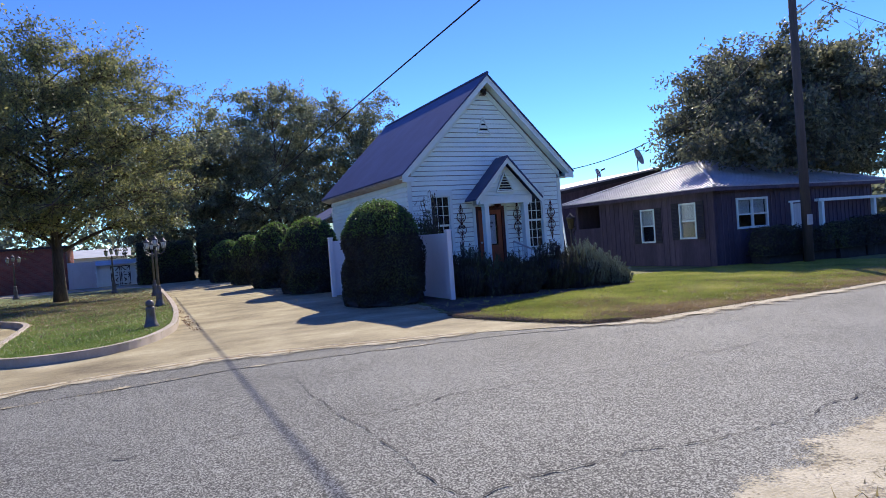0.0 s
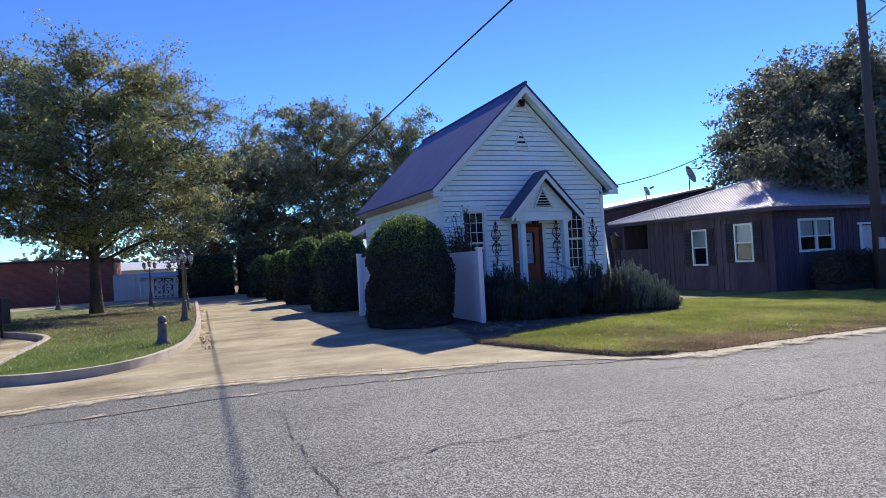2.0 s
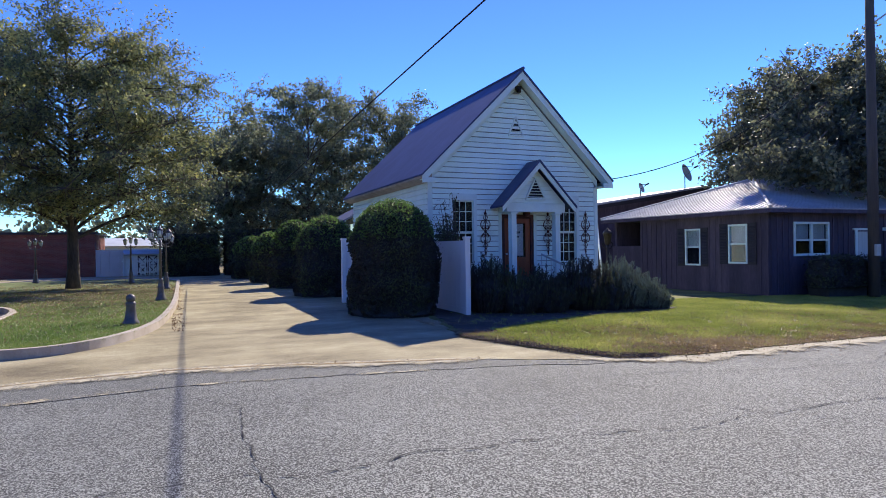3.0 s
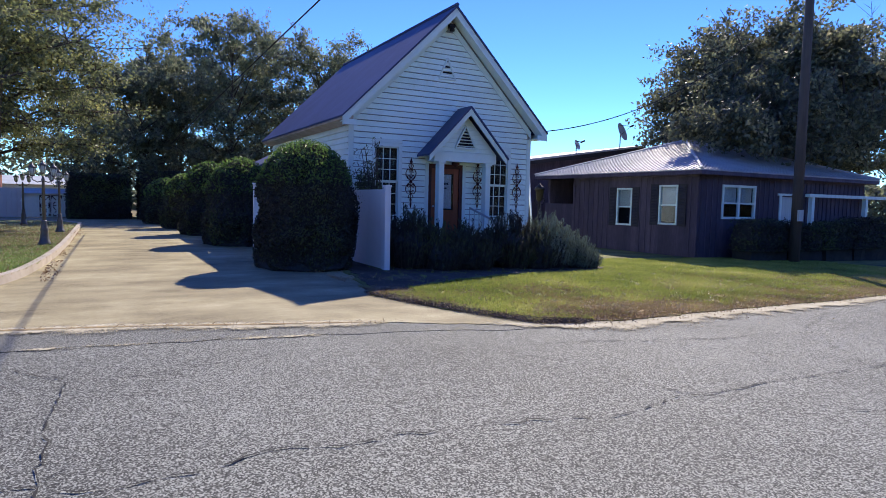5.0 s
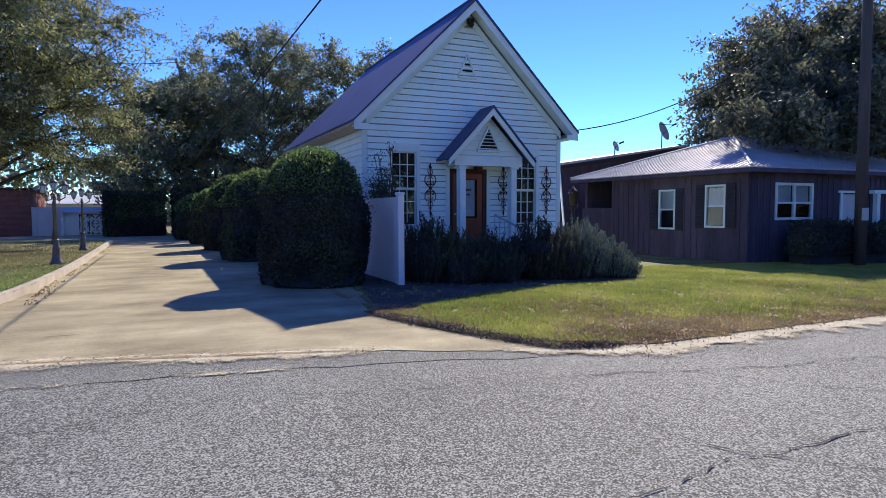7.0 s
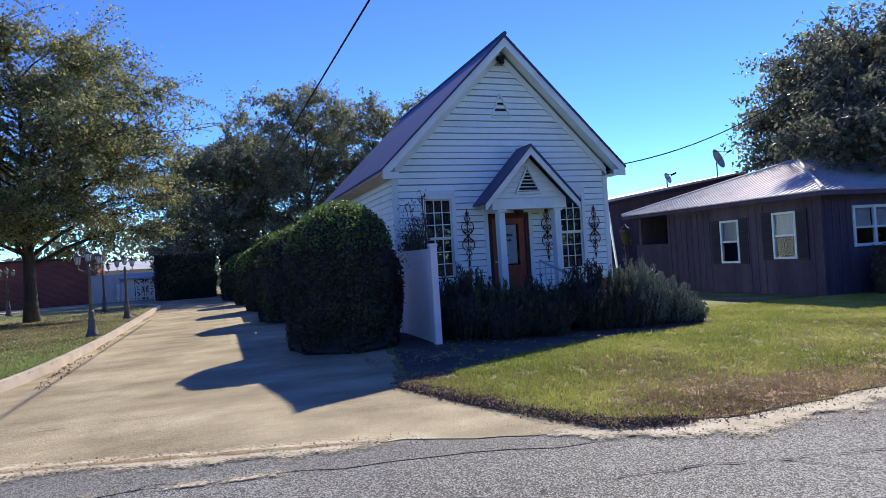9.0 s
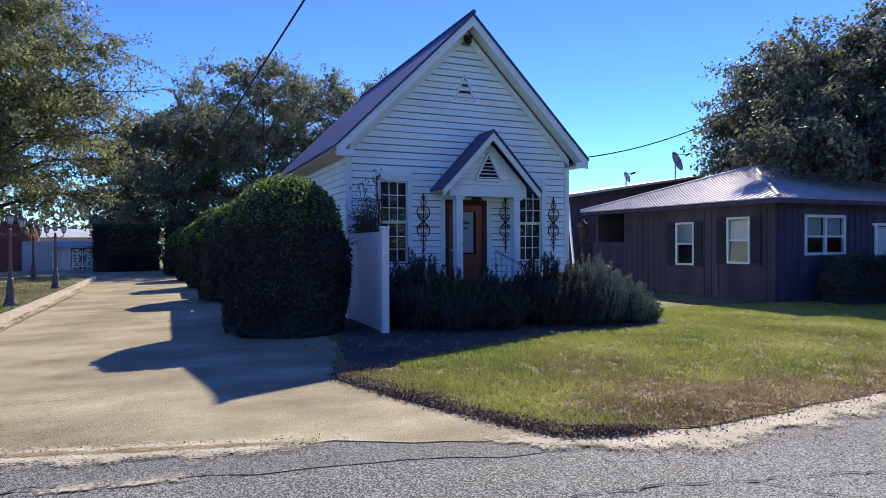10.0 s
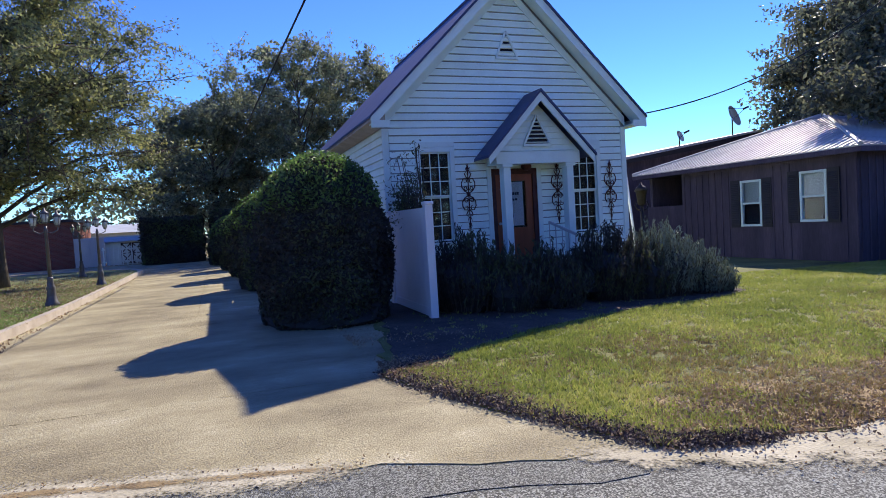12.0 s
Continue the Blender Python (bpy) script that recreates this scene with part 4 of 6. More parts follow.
# ---- porch ----
porch = thing("entrance_porch", (10.57, 17.2, 0.1), label="small white gabled porch on two square columns", category="porch")
PX, PZ, PY0 = 10.57, 4.02, 16.72
for s in (-1, 1):
    bm = bmesh.new()
    prism(bm, [(PX, PZ), (PX + s * 1.22, PZ - 1.3), (PX + s * 1.22, PZ - 1.35), (PX, PZ - 0.06)], 16.72, 17.44)
    part("roof_slope", bm, M_ROOF, porch, "bluish grey metal roof sheet")
    bm = bmesh.new()
    prism(bm, [(PX, PZ - 0.062), (PX + s * 1.19, PZ - 0.062 - 1.268), (PX + s * 1.19, PZ - 1.48), (PX, PZ - 0.24)], 16.75, 16.79)
    part("barge_board", bm, M_TRIM, porch)
    bm = bmesh.new()
    x = PX + s * 0.72
    w = 0.08
    box(bm, x - w, 16.97, 0.4, x + w, 17.17, 2.5)
    col = part("column", bm, M_TRIM, porch, "square white porch column", 0.008)
    bm = bmesh.new()
    box(bm, x - w - 0.03, 16.94, 2.5, x + w + 0.03, 17.2, 2.56)
    part("capital", bm, M_TRIM, col)
    bm = bmesh.new()
    box(bm, x - w - 0.03, 16.94, 0.38, x + w + 0.03, 17.2, 0.52)
    part("plinth", bm, M_TRIM, col)
    bm = bmesh.new()
    box(bm, PX + s * 0.86 - 0.07, 17.19, 2.56, PX + s * 0.86 + 0.07, 17.44, 2.78)
    part("side_beam", bm, M_TRIM, porch)
bm = bmesh.new()
box(bm, PX - 0.95, 16.95, 2.565, PX + 0.95, 17.185, 2.8)
part("front_beam", bm, M_TRIM, porch)
bm = bmesh.new()
prism(bm, [(PX - 1.0, 2.805), (PX + 1.0, 2.805), (PX, 3.83)], 17.03, 17.09)
part("gable_panel", bm, M_WHITE, porch)
z = 2.81
while z < 3.62:
    half = (3.83 - z - 0.1) / 1.066
    bm = bmesh.new()
    prism(bm, [(16.995, z + 0.015), (17.032, z + 0.015), (17.032, z + 0.12), (17.015, z + 0.12)], PX - half, PX + half, "x")
    part("clapboard", bm, M_WHITE, porch)
    z += 0.12
louvre(10.26, 10.86, 2.95, 3.52, 16.975, 7, porch)
bm = bmesh.new()
box(bm, PX - 0.9, 17.19, 2.72, PX + 0.9, 17.43, 2.76)
part("porch_ceiling", bm, M_TRIM, porch)
bm = bmesh.new()
box(bm, PX - 0.95, 16.85, -0.2, PX + 0.95, 17.44, 0.38)
part("floor_slab", bm, M_KERB, porch)
for i in range(2):
    bm = bmesh.new()
    box(bm, PX - 0.6, 16.85 - 0.3 * (i + 1), -0.2, PX + 0.6, 16.85 - 0.3 * i - 0.004, 0.38 - 0.17 * (i + 1))
    part("step", bm, M_KERB, porch)
bm = bmesh.new()
lathe(bm, [(0.05, 2.7), (0.07, 2.66), (0.1, 2.6), (0.11, 2.52), (0.06, 2.46), (0.01, 2.44)], 10.45, 17.3, 12)
tagged(link("porch_lantern", bm, M_RUST), "small dark hanging lantern under the porch ceiling", "lamp")

# handrail of the porch steps
rail = thing("step_handrail", (10.8, 16.2, 0.1), label="white metal handrail with thin balusters beside the porch steps", category="handrail")
a, b = Vector((10.75, 17.0, 1.36)), Vector((11.0, 15.7, 0.92))
bm = bmesh.new()
beam(bm, a, b, 0.04, 0.05)
part("top_rail", bm, M_GREYPAINT, rail)
for i in range(8):
    c = a.lerp(b, i / 7)
    bm = bmesh.new()
    tube(bm, [(c.x, c.y, c.z - 0.02), (c.x, c.y, max(0.0, c.z - 0.95) if i < 7 else -0.1)], 0.011, 6)
    part("baluster", bm, M_GREYPAINT, rail)

# rear lean-to
lean = thing("lean_to", (7.1, 26, 0), label="low white clapboard lean-to at the back of the house", category="building")
bm = bmesh.new()
box(bm, 6.75, 25.95, -0.2, 7.6, 29, 2.3)
box(bm, 7.6, 26.3, -0.2, 11, 29, 2.6)
part("wall", bm, M_WHITE, lean)
bm = bmesh.new()
prism(bm, [(6.45, 2.3), (8.5, 3.35), (8.5, 3.42), (6.45, 2.37)], 26.27, 29.2)
prism(bm, [(6.45, 2.3), (7.55, 2.86), (7.55, 2.93), (6.45, 2.37)], 25.7, 26.26)
part("roof", bm, M_ROOF, lean)

# ---- white vinyl fence ----
def vinyl_panel(p, q, label):
    (ax, ay), (bx, by) = p, q
    ob = thing("vinyl_fence", (ax, ay, ground_z(ax, ay)), label=label, category="fence", group="white fence panels")
    g = ground_z(ax, ay) + 0.02
    d = Vector((bx - ax, by - ay, 0))
    n = max(1, round(d.length / 0.28))
    for i in range(n):
        u, v = Vector((ax, ay, g)) + d * (i / n), Vector((ax, ay, g)) + d * ((i + 1) / n) - d.normalized() * 0.006
        bm = bmesh.new()
        beam(bm, (u.x, u.y, g + 0.87), (v.x, v.y, g + 0.87), 0.03, 1.5)
        part("board", bm, M_VINYL, ob)
    for zz, hh in ((0.1, 0.14), (1.7, 0.16)):
        bm = bmesh.new()
        beam(bm, (ax, ay, g + zz), (bx, by, g + zz), 0.05, hh)
        part("rail", bm, M_VINYL, ob)
    return ob


def vinyl_post(x, y, h=1.83):
    g = ground_z(x, y)
    ob = thing("fence_post", (x, y, g), label="square white vinyl fence post with a flat cap", category="fence post", group="white fence posts")
    bm = bmesh.new()
    box(bm, x - 0.065, y - 0.065, g - 0.05, x + 0.065, y + 0.065, g + h - 0.03)
    part("shaft", bm, M_VINYL, ob, "", 0.006)
    bm = bmesh.new()
    box(bm, x - 0.08, y - 0.08, g + h - 0.03, x + 0.08, y + 0.08, g + h + 0.02)
    part("cap", bm, M_VINYL, ob, "", 0.01)


vinyl_post(7.5, 15.1, 1.87)
vinyl_panel((7.5, 15.18), (7.52, 17.3), "white vinyl privacy fence panel beside the big shrub")
vinyl_post(7.52, 17.38, 1.8)
vinyl_panel((5.82, 20.0), (7.5, 20.0), "white vinyl fence panel closing the gap beside the house")
vinyl_post(5.75, 20.0, 1.9)

# ---- dark board house ----
SX0, SX1, SY0, SY1 = 20.8, 31.5, 17.82, 26.6
SG = -0.55
SE = 2.72
dark = thing("board_house", (25, 22, SG), label="low house of dark stained vertical boards under a metal roof", category="house")
W_WEST = [(20.99, 0.72, 21.83, 2.23), (18.72, 0.83, 19.6, 2.33)]
cuts = [(SY0, 18.72, None), (18.72, 19.6, (0.83, 2.33)), (19.6, 20.99, None), (20.99, 21.83, (0.72, 2.23)), (21.83, 24.6, None)]
for a, b, o in cuts:
    for c, d in ([(SG, SE)] if o is None else [(SG, o[0]), (o[1], SE)]):
        bm = bmesh.new()
        box(bm, SX0, a, c, SX0 + 0.15, b, d)
        part("wall_panel", bm, M_DARKWOOD, dark)
bm = bmesh.new()
box(bm, SX0, 24.6, SG, SX0 + 0.15, SY1, 1.55)
part("wall_panel", bm, M_DARKWOOD, dark)
for a, b, o in ((SX0 + 0.15, 22.05, None), (22.05, 23.98, (1.1, 2.37)), (23.98, 25.55, None), (25.55, 26.55, (0.0, 2.0)), (26.55, SX1, None)):
    for c, d in ([(SG, SE)] if o is None else [(SG, o[0]), (o[1], SE)]):
        if d > c + 0.6 or c > 0:
            bm = bmesh.new()
            box(bm, a, SY0, c, b, SY0 + 0.15, d)
            part("wall_panel", bm, M_DARKWOOD, dark)
bm = bmesh.new()
box(bm, SX1 - 0.15, SY0 + 0.15, SG, SX1, SY1 - 0.15, SE)
part("east_wall", bm, M_DARKWOOD, dark)
bm = bmesh.new()
box(bm, SX0 + 0.15, SY1 - 0.15, SG, SX1, SY1, SE)
part("north_wall", bm, M_DARKWOOD, dark)
# inner walls carry the room's darkness in their colour
bm = bmesh.new()
box(bm, SX0 + 1.8, SY0 + 1.5, SG, SX0 + 1.9, SY1 - 0.2, SE - 0.1)
box(bm, SX0 + 1.9, SY0 + 1.5, SG, SX1 - 0.2, SY0 + 1.6, SE - 0.1)
part("inner_wall", bm, M_INSIDE, dark)
y = SY0 + 0.02
while y < 24.6:
    if not any(a - 0.3 < y < b + 0.3 for a, _, b, _ in W_WEST):
        bm = bmesh.new()
        box(bm, SX0 - 0.022, y, SG, SX0 + 0.002, y + 0.05, SE - 0.12)
        part("batten", bm, M_DARKWOOD, dark)
    y += 0.3
x = SX0 + 0.1
while x < SX1:
    if not 21.85 < x < 24.15 and not 25.25 < x < 26.75:
        bm = bmesh.new()
        box(bm, x, SY0 - 0.022, SG, x + 0.05, SY0 + 0.002, SE - 0.12)
        part("batten", bm, M_DARKWOOD, dark)
    x += 0.3
# metal roof: ribbed slopes meeting at hips and a short ridge
OX0, OX1, OY0, OY1 = SX0 - 0.38, SX1 + 0.4, SY0 - 0.38, SY1 + 0.4
RY = (OY0 + OY1) / 2
RISE = 1.62
PEAK0, PEAK1 = Vector((OX0 + (RY - OY0), RY, SE + 0.14 + RISE)), Vector((OX1 - (RY - OY0), RY, SE + 0.14 + RISE))
corners = [Vector((OX0, OY0, SE + 0.14)), Vector((OX1, OY0, SE + 0.14)), Vector((OX1, OY1, SE + 0.14)), Vector((OX0, OY1, SE + 0.14))]


def ribbed(a, b, c, d, rib, name):
    """A sheet roof slope from the eave a-b up to c-d (above b and a), with raised ribs running up it."""
    bm = bmesh.new()
    n = (b - a).cross(d - a).normalized()
    if n.z < 0:
        n = -n
    along = (b - a).normalized()
    up = n.cross(along)
    if up.z < 0:
        up = -up
    vs = [bm.verts.new(p) for p in (a, b, c, d)] if (c - d).length > 0.01 else [bm.verts.new(p) for p in (a, b, c)]
    f = bm.faces.new(vs)
    r = bmesh.ops.extrude_face_region(bm, geom=[f])
    for v in r["geom"]:
        if isinstance(v, bmesh.types.BMVert):
            v.co -= n * 0.04
    L, ribs = (b - a).length, []
    s = rib / 2
    while s < L:
        p = a + along * s
        la, lb = (d - a).dot(along), L - (c - a).dot(along)
        H = (d - a).dot(up)
        t = min(1.0, s / la if la > 0.01 else 1.0, (L - s) / lb if lb > 0.01 else 1.0)
        q = p + up * H * t
        if (q - p).length > 0.1:
            rb = bmesh.new()
            beam(rb, p + n * 0.016, q + n * 0.016, 0.045, 0.028, n)
            ribs.append(rb)
        s += rib
    slope = part(name, bm, M_TIN, dark, "galvanised ribbed metal roofing")
    for rb in ribs:
        part("rib", rb, M_TIN, slope)
    return slope


ribbed(corners[3], corners[0], PEAK0, PEAK0, 0.23, "roof_slope")
ribbed(corners[0], corners[1], PEAK1, PEAK0, 0.23, "roof_slope")
ribbed(corners[1], corners[2], PEAK1, PEAK1, 0.23, "roof_slope")
ribbed(corners[2], corners[3], PEAK0, PEAK1, 0.23, "roof_slope")
for a, b in zip(corners, corners[1:] + corners[:1]):
    bm = bmesh.new()
    dn = Vector((0, 0, 0.11))
    beam(bm, a - dn, b - dn, 0.03, 0.14)
    part("fascia", bm, M_DARKWOOD, dark)
bm = bmesh.new()
box(bm, OX0 + 0.02, OY0 + 0.02, SE - 0.02, OX1 - 0.02, OY1 - 0.02, SE + 0.0)
part("soffit", bm, M_SHUTTER, dark)
for p, q in ((corners[0], PEAK0), (corners[3], PEAK0), (corners[1], PEAK1), (PEAK0, PEAK1)):
    bm = bmesh.new()
    up = Vector((0, 0, 0.035))
    tube(bm, [p + up, q + up], 0.06, 6)
    part("hip_cap", bm, M_TIN, dark)


def side_window(y0, z0, y1, z1, x):
    """A white one-over-one window in a wall that faces the white house, with dark shutters."""
    bm = bmesh.new()
    ring(bm, y0, z0, y1, z1, 0.07, x - 0.04, x + 0.06, "x")
    w = part("window", bm, M_TRIM, dark, "white one-over-one window between dark shutters")
    zm = (z0 + z1) / 2
    bm = bmesh.new()
    box(bm, x - 0.025, y0 + 0.07, zm - 0.03, x + 0.05, y1 - 0.07, zm + 0.03)
    part("meeting_rail", bm, M_TRIM, w)
    for a, b in ((z0 + 0.07, zm - 0.03), (zm + 0.03, z1 - 0.07)):
        bm = bmesh.new()
        box(bm, x + 0.01, y0 + 0.07, a, x + 0.015, y1 - 0.07, b)
        part("pane", bm, M_GLASS, w).visible_shadow = False
    bm = bmesh.new()
    box(bm, x + 0.1, y0 + 0.02, zm, x + 0.11, y1 - 0.02, z1)
    part("blind", bm, M_CURTAIN, w)
    # added near-black panel hides the interior, standing for its shade
    bm = bmesh.new()
    box(bm, x + 0.115, y0 + 0.01, z0, x + 0.125, y1 - 0.01, z1)
    part("dark_blind", bm, M_INSIDE, w)
    for a in (y0 - 0.4, y1 + 0.03):
        bm = bmesh.new()
        box(bm, x - 0.05, a, z0 - 0.03, x - 0.025, a + 0.37, z1 + 0.03)
        zz = z0 + 0.08
        while zz < z1 - 0.08:
            beam(bm, (x - 0.055, a + 0.05, zz), (x - 0.055, a + 0.32, zz), 0.02, 0.035, (0.5, 0, 1))
            zz += 0.06
        part("shutter", bm, M_SHUTTER, w)


for y0, z0, y1, z1 in W_WEST:
    side_window(y0, z0, y1, z1, SX0)
# paired window and door on the road side
bm = bmesh.new()
ring(bm, 22.05, 1.1, 23.98, 2.37, 0.09, SY0 - 0.04, SY0 + 0.06, "y")
w = part("window", bm, M_TRIM, dark, "wide white paired window with pale blinds")
for q in ((22.97, 23.07, 1.19, 2.28), (22.14, 22.97, 1.66, 1.72), (23.07, 23.89, 1.66, 1.72)):
    bm = bmesh.new()
    box(bm, q[0], SY0 - 0.03, q[2], q[1], SY0 + 0.05, q[3])
    part("mullion", bm, M_TRIM, w)
for a, b in ((22.15, 22.97), (23.07, 23.88)):
    for c, d in ((1.18, 1.66), (1.72, 2.28)):
        bm = bmesh.new()
        box(bm, a, SY0 + 0.02, c, b, SY0 + 0.025, d)
        part("pane", bm, M_GLASS, w).visible_shadow = False
    bm = bmesh.new()
    box(bm, a, SY0 + 0.1, 1.68, b, SY0 + 0.11, 2.3)
    part("blind", bm, M_CURTAIN, w)
bm = bmesh.new()
for a, b, c, d in ((25.47, 25.6, 0.0, 2.05), (26.5, 26.63, 0.0, 2.05), (25.35, 26.75, 2.05, 2.13)):
    box(bm, a, SY0 - 0.04, c, b, SY0 + 0.06, d)
dr = part("door_frame", bm, M_TRIM, dark)
bm = bmesh.new()
box(bm, 25.6, SY0 + 0.03, SG, 26.5, SY0 + 0.07, 2.05)
part("door", bm, M_CURTAIN, dr, "pale glazed door")
bm = bmesh.new()
box(bm, 25.05, SY0 - 1.2, SG - 0.2, 33.5, SY0 - 0.03, -0.1)
part("porch_floor", bm, M_SHUTTER, dark)

# white porch rail frame beside the dark house
frame_ob = thing("veranda_railing", (30, 18, SG), label="white timber porch frame with posts and rails", category="railing")
for x in (27.1, 31.0, 35.0):
    bm = bmesh.new()
    box(bm, x - 0.09, 17.42, -0.6, x + 0.09, 17.58, 2.02)
    part("post", bm, M_TRIM, frame_ob)
bm = bmesh.new()
box(bm, 26.8, 17.4, 2.025, 38, 17.6, 2.15)
part("header", bm, M_TRIM, frame_ob)
bm = bmesh.new()
box(bm, 27.2, 17.46, 0.45, 30.9, 17.54, 0.53)
part("low_rail", bm, M_TRIM, frame_ob)

# long dark building behind, mono-pitch roof with pale edge
back = thing("long_building", (26, 33, -0.5), label="long dark building with a pale sloping metal roof edge", category="building")
bm = bmesh.new()
prism(bm, [(18.2, -0.6), (29.6, -0.6), (29.6, 4.75), (18.2, 3.05)], 29.6, 36)
part("wall", bm, M_DARKWOOD, back)
bm = bmesh.new()
prism(bm, [(17.6, 3.12), (29.95, 4.97), (29.95, 5.07), (17.6, 3.24)], 29.1, 36.4)
part("roof", bm, M_TIN, back)
bm = bmesh.new()
prism(bm, [(17.6, 2.98), (29.9, 4.7), (29.9, 4.962), (17.6, 3.115)], 29.15, 29.3)
part("fascia", bm, M_SHUTTER, back)


def dish(x, y, z, r, label, mast):
    ob = thing("satellite_dish", (x, y, z - mast), label=label, category="satellite dish")
    bm = bmesh.new()
    ax = Vector((0.35, -0.88, 0.3)).normalized()
    s = ax.orthogonal().normalized()
    o = ax.cross(s)
    rings = []
    for k in range(6):
        q = k / 5
        rings.append([bm.verts.new(Vector((x, y, z)) + ax * (0.25 * r * q * q) + r * q * (math.cos(t) * s * 0.9 + math.sin(t) * o)) for t in [2 * math.pi * i / 20 for i in range(20)]] if k else [bm.verts.new((x, y, z))])
    for i in range(20):
        bm.faces.new((rings[0][0], rings[1][i], rings[1][(i + 1) % 20]))
        for k in range(1, 5):
            bm.faces.new((rings[k][i], rings[k + 1][i], rings[k + 1][(i + 1) % 20], rings[k][(i + 1) % 20]))
    f = bm.faces[:]
    r2 = bmesh.ops.extrude_face_region(bm, geom=f)
    for v in r2["geom"]:
        if isinstance(v, bmesh.types.BMVert):
            v.co -= ax * 0.012
    part("reflector", bm, M_GREYPAINT, ob, "grey dish reflector")
    bm = bmesh.new()
    tube(bm, [(x, y, z - mast), (x, y, z - 0.05), Vector((x, y, z)) - ax * 0.01], 0.03, 8)
    part("mast", bm, M_IRON, ob)
    bm = bmesh.new()
    tip = Vector((x, y, z)) + ax * r * 1.3 - o * 0.2 * r
    tube(bm, [Vector((x, y, z)) - o * r * 0.9 + ax * 0.2 * r, tip], 0.015, 6)
    tube(bm, [Vector((x, y, z)) + s * r * 0.6 + ax * 0.1 * r, tip], 0.01, 6)
    part("feed_arm", bm, M_IRON, ob)
    bm = bmesh.new()
    tube(bm, [tip - ax * 0.08, tip + ax * 0.18], 0.05, 8)
    part("receiver", bm, M_IRON, ob)


dish(28.8, 30.0, 5.8, 0.56, "grey satellite dish on a mast above the long roof", 0.95)
dish(25.5, 30.0, 4.85, 0.3, "small grey satellite dish low on the long roof", 0.45)

# slim things between the two houses
bm = bmesh.new()
tube(bm, [(13.85, 18.2, -0.22), (13.52, 18.2, 2.72)], 0.032, 8)
tagged(link("white_pipe", bm, M_VINYL), "slim leaning white pipe standing beside the house", "pipe")
bm = bmesh.new()
tube(bm, [(14.62, 20, -0.3), (14.62, 20, 3.75), (14.5, 20, 3.85)], 0.025, 8)
tagged(link("service_mast", bm, M_IRON), "thin dark service mast beside the white house", "mast")
lan = thing("garden_lantern", (15.15, 19.7, -0.25), label="black garden lantern on a short post behind the rosemary", category="lamp")
bm = bmesh.new()
tube(bm, [(15.15, 19.7, -0.3), (15.15, 19.7, 1.62)], 0.05, 8)
part("post", bm, M_IRON, lan)
bm = bmesh.new()
lathe(bm, [(0.05, 1.6), (0.1, 1.64), (0.11, 1.66), (0.16, 1.98), (0.2, 2.0), (0.13, 2.1), (0.05, 2.15), (0.02, 2.22)], 15.15, 19.7, 6)
part("lantern_head", bm, M_IRON, lan)
for s in (-1, 1):
    bm = bmesh.new()
    tube(bm, [(15.15, 19.7, 1.45), (15.15 + s * 0.14, 19.7, 1.5), (15.15 + s * 0.22, 19.7, 1.62), (15.15 + s * 0.16, 19.7, 1.72)], 0.018, 6)
    part("scroll", bm, M_IRON, lan)

# utility pole
up_ = thing("utility_pole", (23.9, 16.1, -0.45), label="tall weathered wooden utility pole before the dark house", category="utility pole")
bm = bmesh.new()
tube(bm, [(23.9, 16.1, -0.6), (23.86, 16.1, 5), (23.8, 16.1, 14.2)], [0.19, 0.165, 0.12], 12)
part("shaft", bm, M_POLE, up_)
bm = bmesh.new()
beam(bm, (23.8, 15.2, 13.5), (23.8, 17.0, 13.5), 0.1, 0.12)
part("crossarm", bm, M_POLE, up_)
bm = bmesh.new()
tube(bm, [(23.85, 16.1, 9.25), (24.6, 15.6, 9.9), (26.3, 14.5, 11.1)], 0.03, 8)
part("bracket_arm", bm, M_GREYPAINT, up_, "thin pale metal bracket arm")
bm = bmesh.new()
box(bm, 23.68, 15.87, 1.1, 23.92, 15.95, 1.5)
part("meter_box", bm, M_GREYPAINT, up_)


def cable(a, b, sag, r, label, name="overhead_cable"):
    a, b = Vector(a), Vector(b)
    bm = bmesh.new()
    tube(bm, [a.lerp(b, t) - Vector((0, 0, sag * 4 * t * (1 - t))) for t in [i / 40 for i in range(41)]], r, 6)
    return tagged(link(name, bm, M_RUBBER), label, "cable")


cable((8.99, -12, 9.0), (4.72, 32, 3.75), -0.15, 0.019, "thick black overhead cable crossing the road above the driveway")
cable((13.35, 17.15, 3.6), (23.8, 16.1, 9.2), 1.0, 0.014, "thin black service cable sagging to the utility pole")
cable((23.82, 16.1, 10.4), (60, 18, 9.5), 0.8, 0.016, "thin black cable leaving the utility pole")
cable((23.8, 15.3, 13.56), (60, 6, 10.2), 0.9, 0.012, "thin black line leaving the crossarm")
cable((23.8, 16.9, 13.56), (50, -20, 12), 0.9, 0.012, "thin black line leaving the crossarm")

# ---- left side: brick buildings, shed, hedge ----
lb = thing("brick_building", (-11, 26, 0), label="two-storey tan brick building with dark eaves and a slatted balcony", category="building")
bm = bmesh.new()
LX = -6.8
for a, b, o in ((20.5, 26.2, None), (26.2, 27.4, (3.4, 5.2)), (27.4, 31, None)):
    if o is None:
        box(bm, LX - 0.3, a, -0.2, LX, b, 6.4)
    else:
        box(bm, LX - 0.3, a, -0.2, LX, b, o[0])
        box(bm, LX - 0.3, a, o[1], LX, b, 6.4)
box(bm, -16, 30.7, -0.2, LX - 0.3, 31, 6.4)
box(bm, -16, 20.5, -0.2, LX - 0.3, 20.8, 6.4)
part("wall", bm, M_BRICKTAN, lb)
bm = bmesh.new()
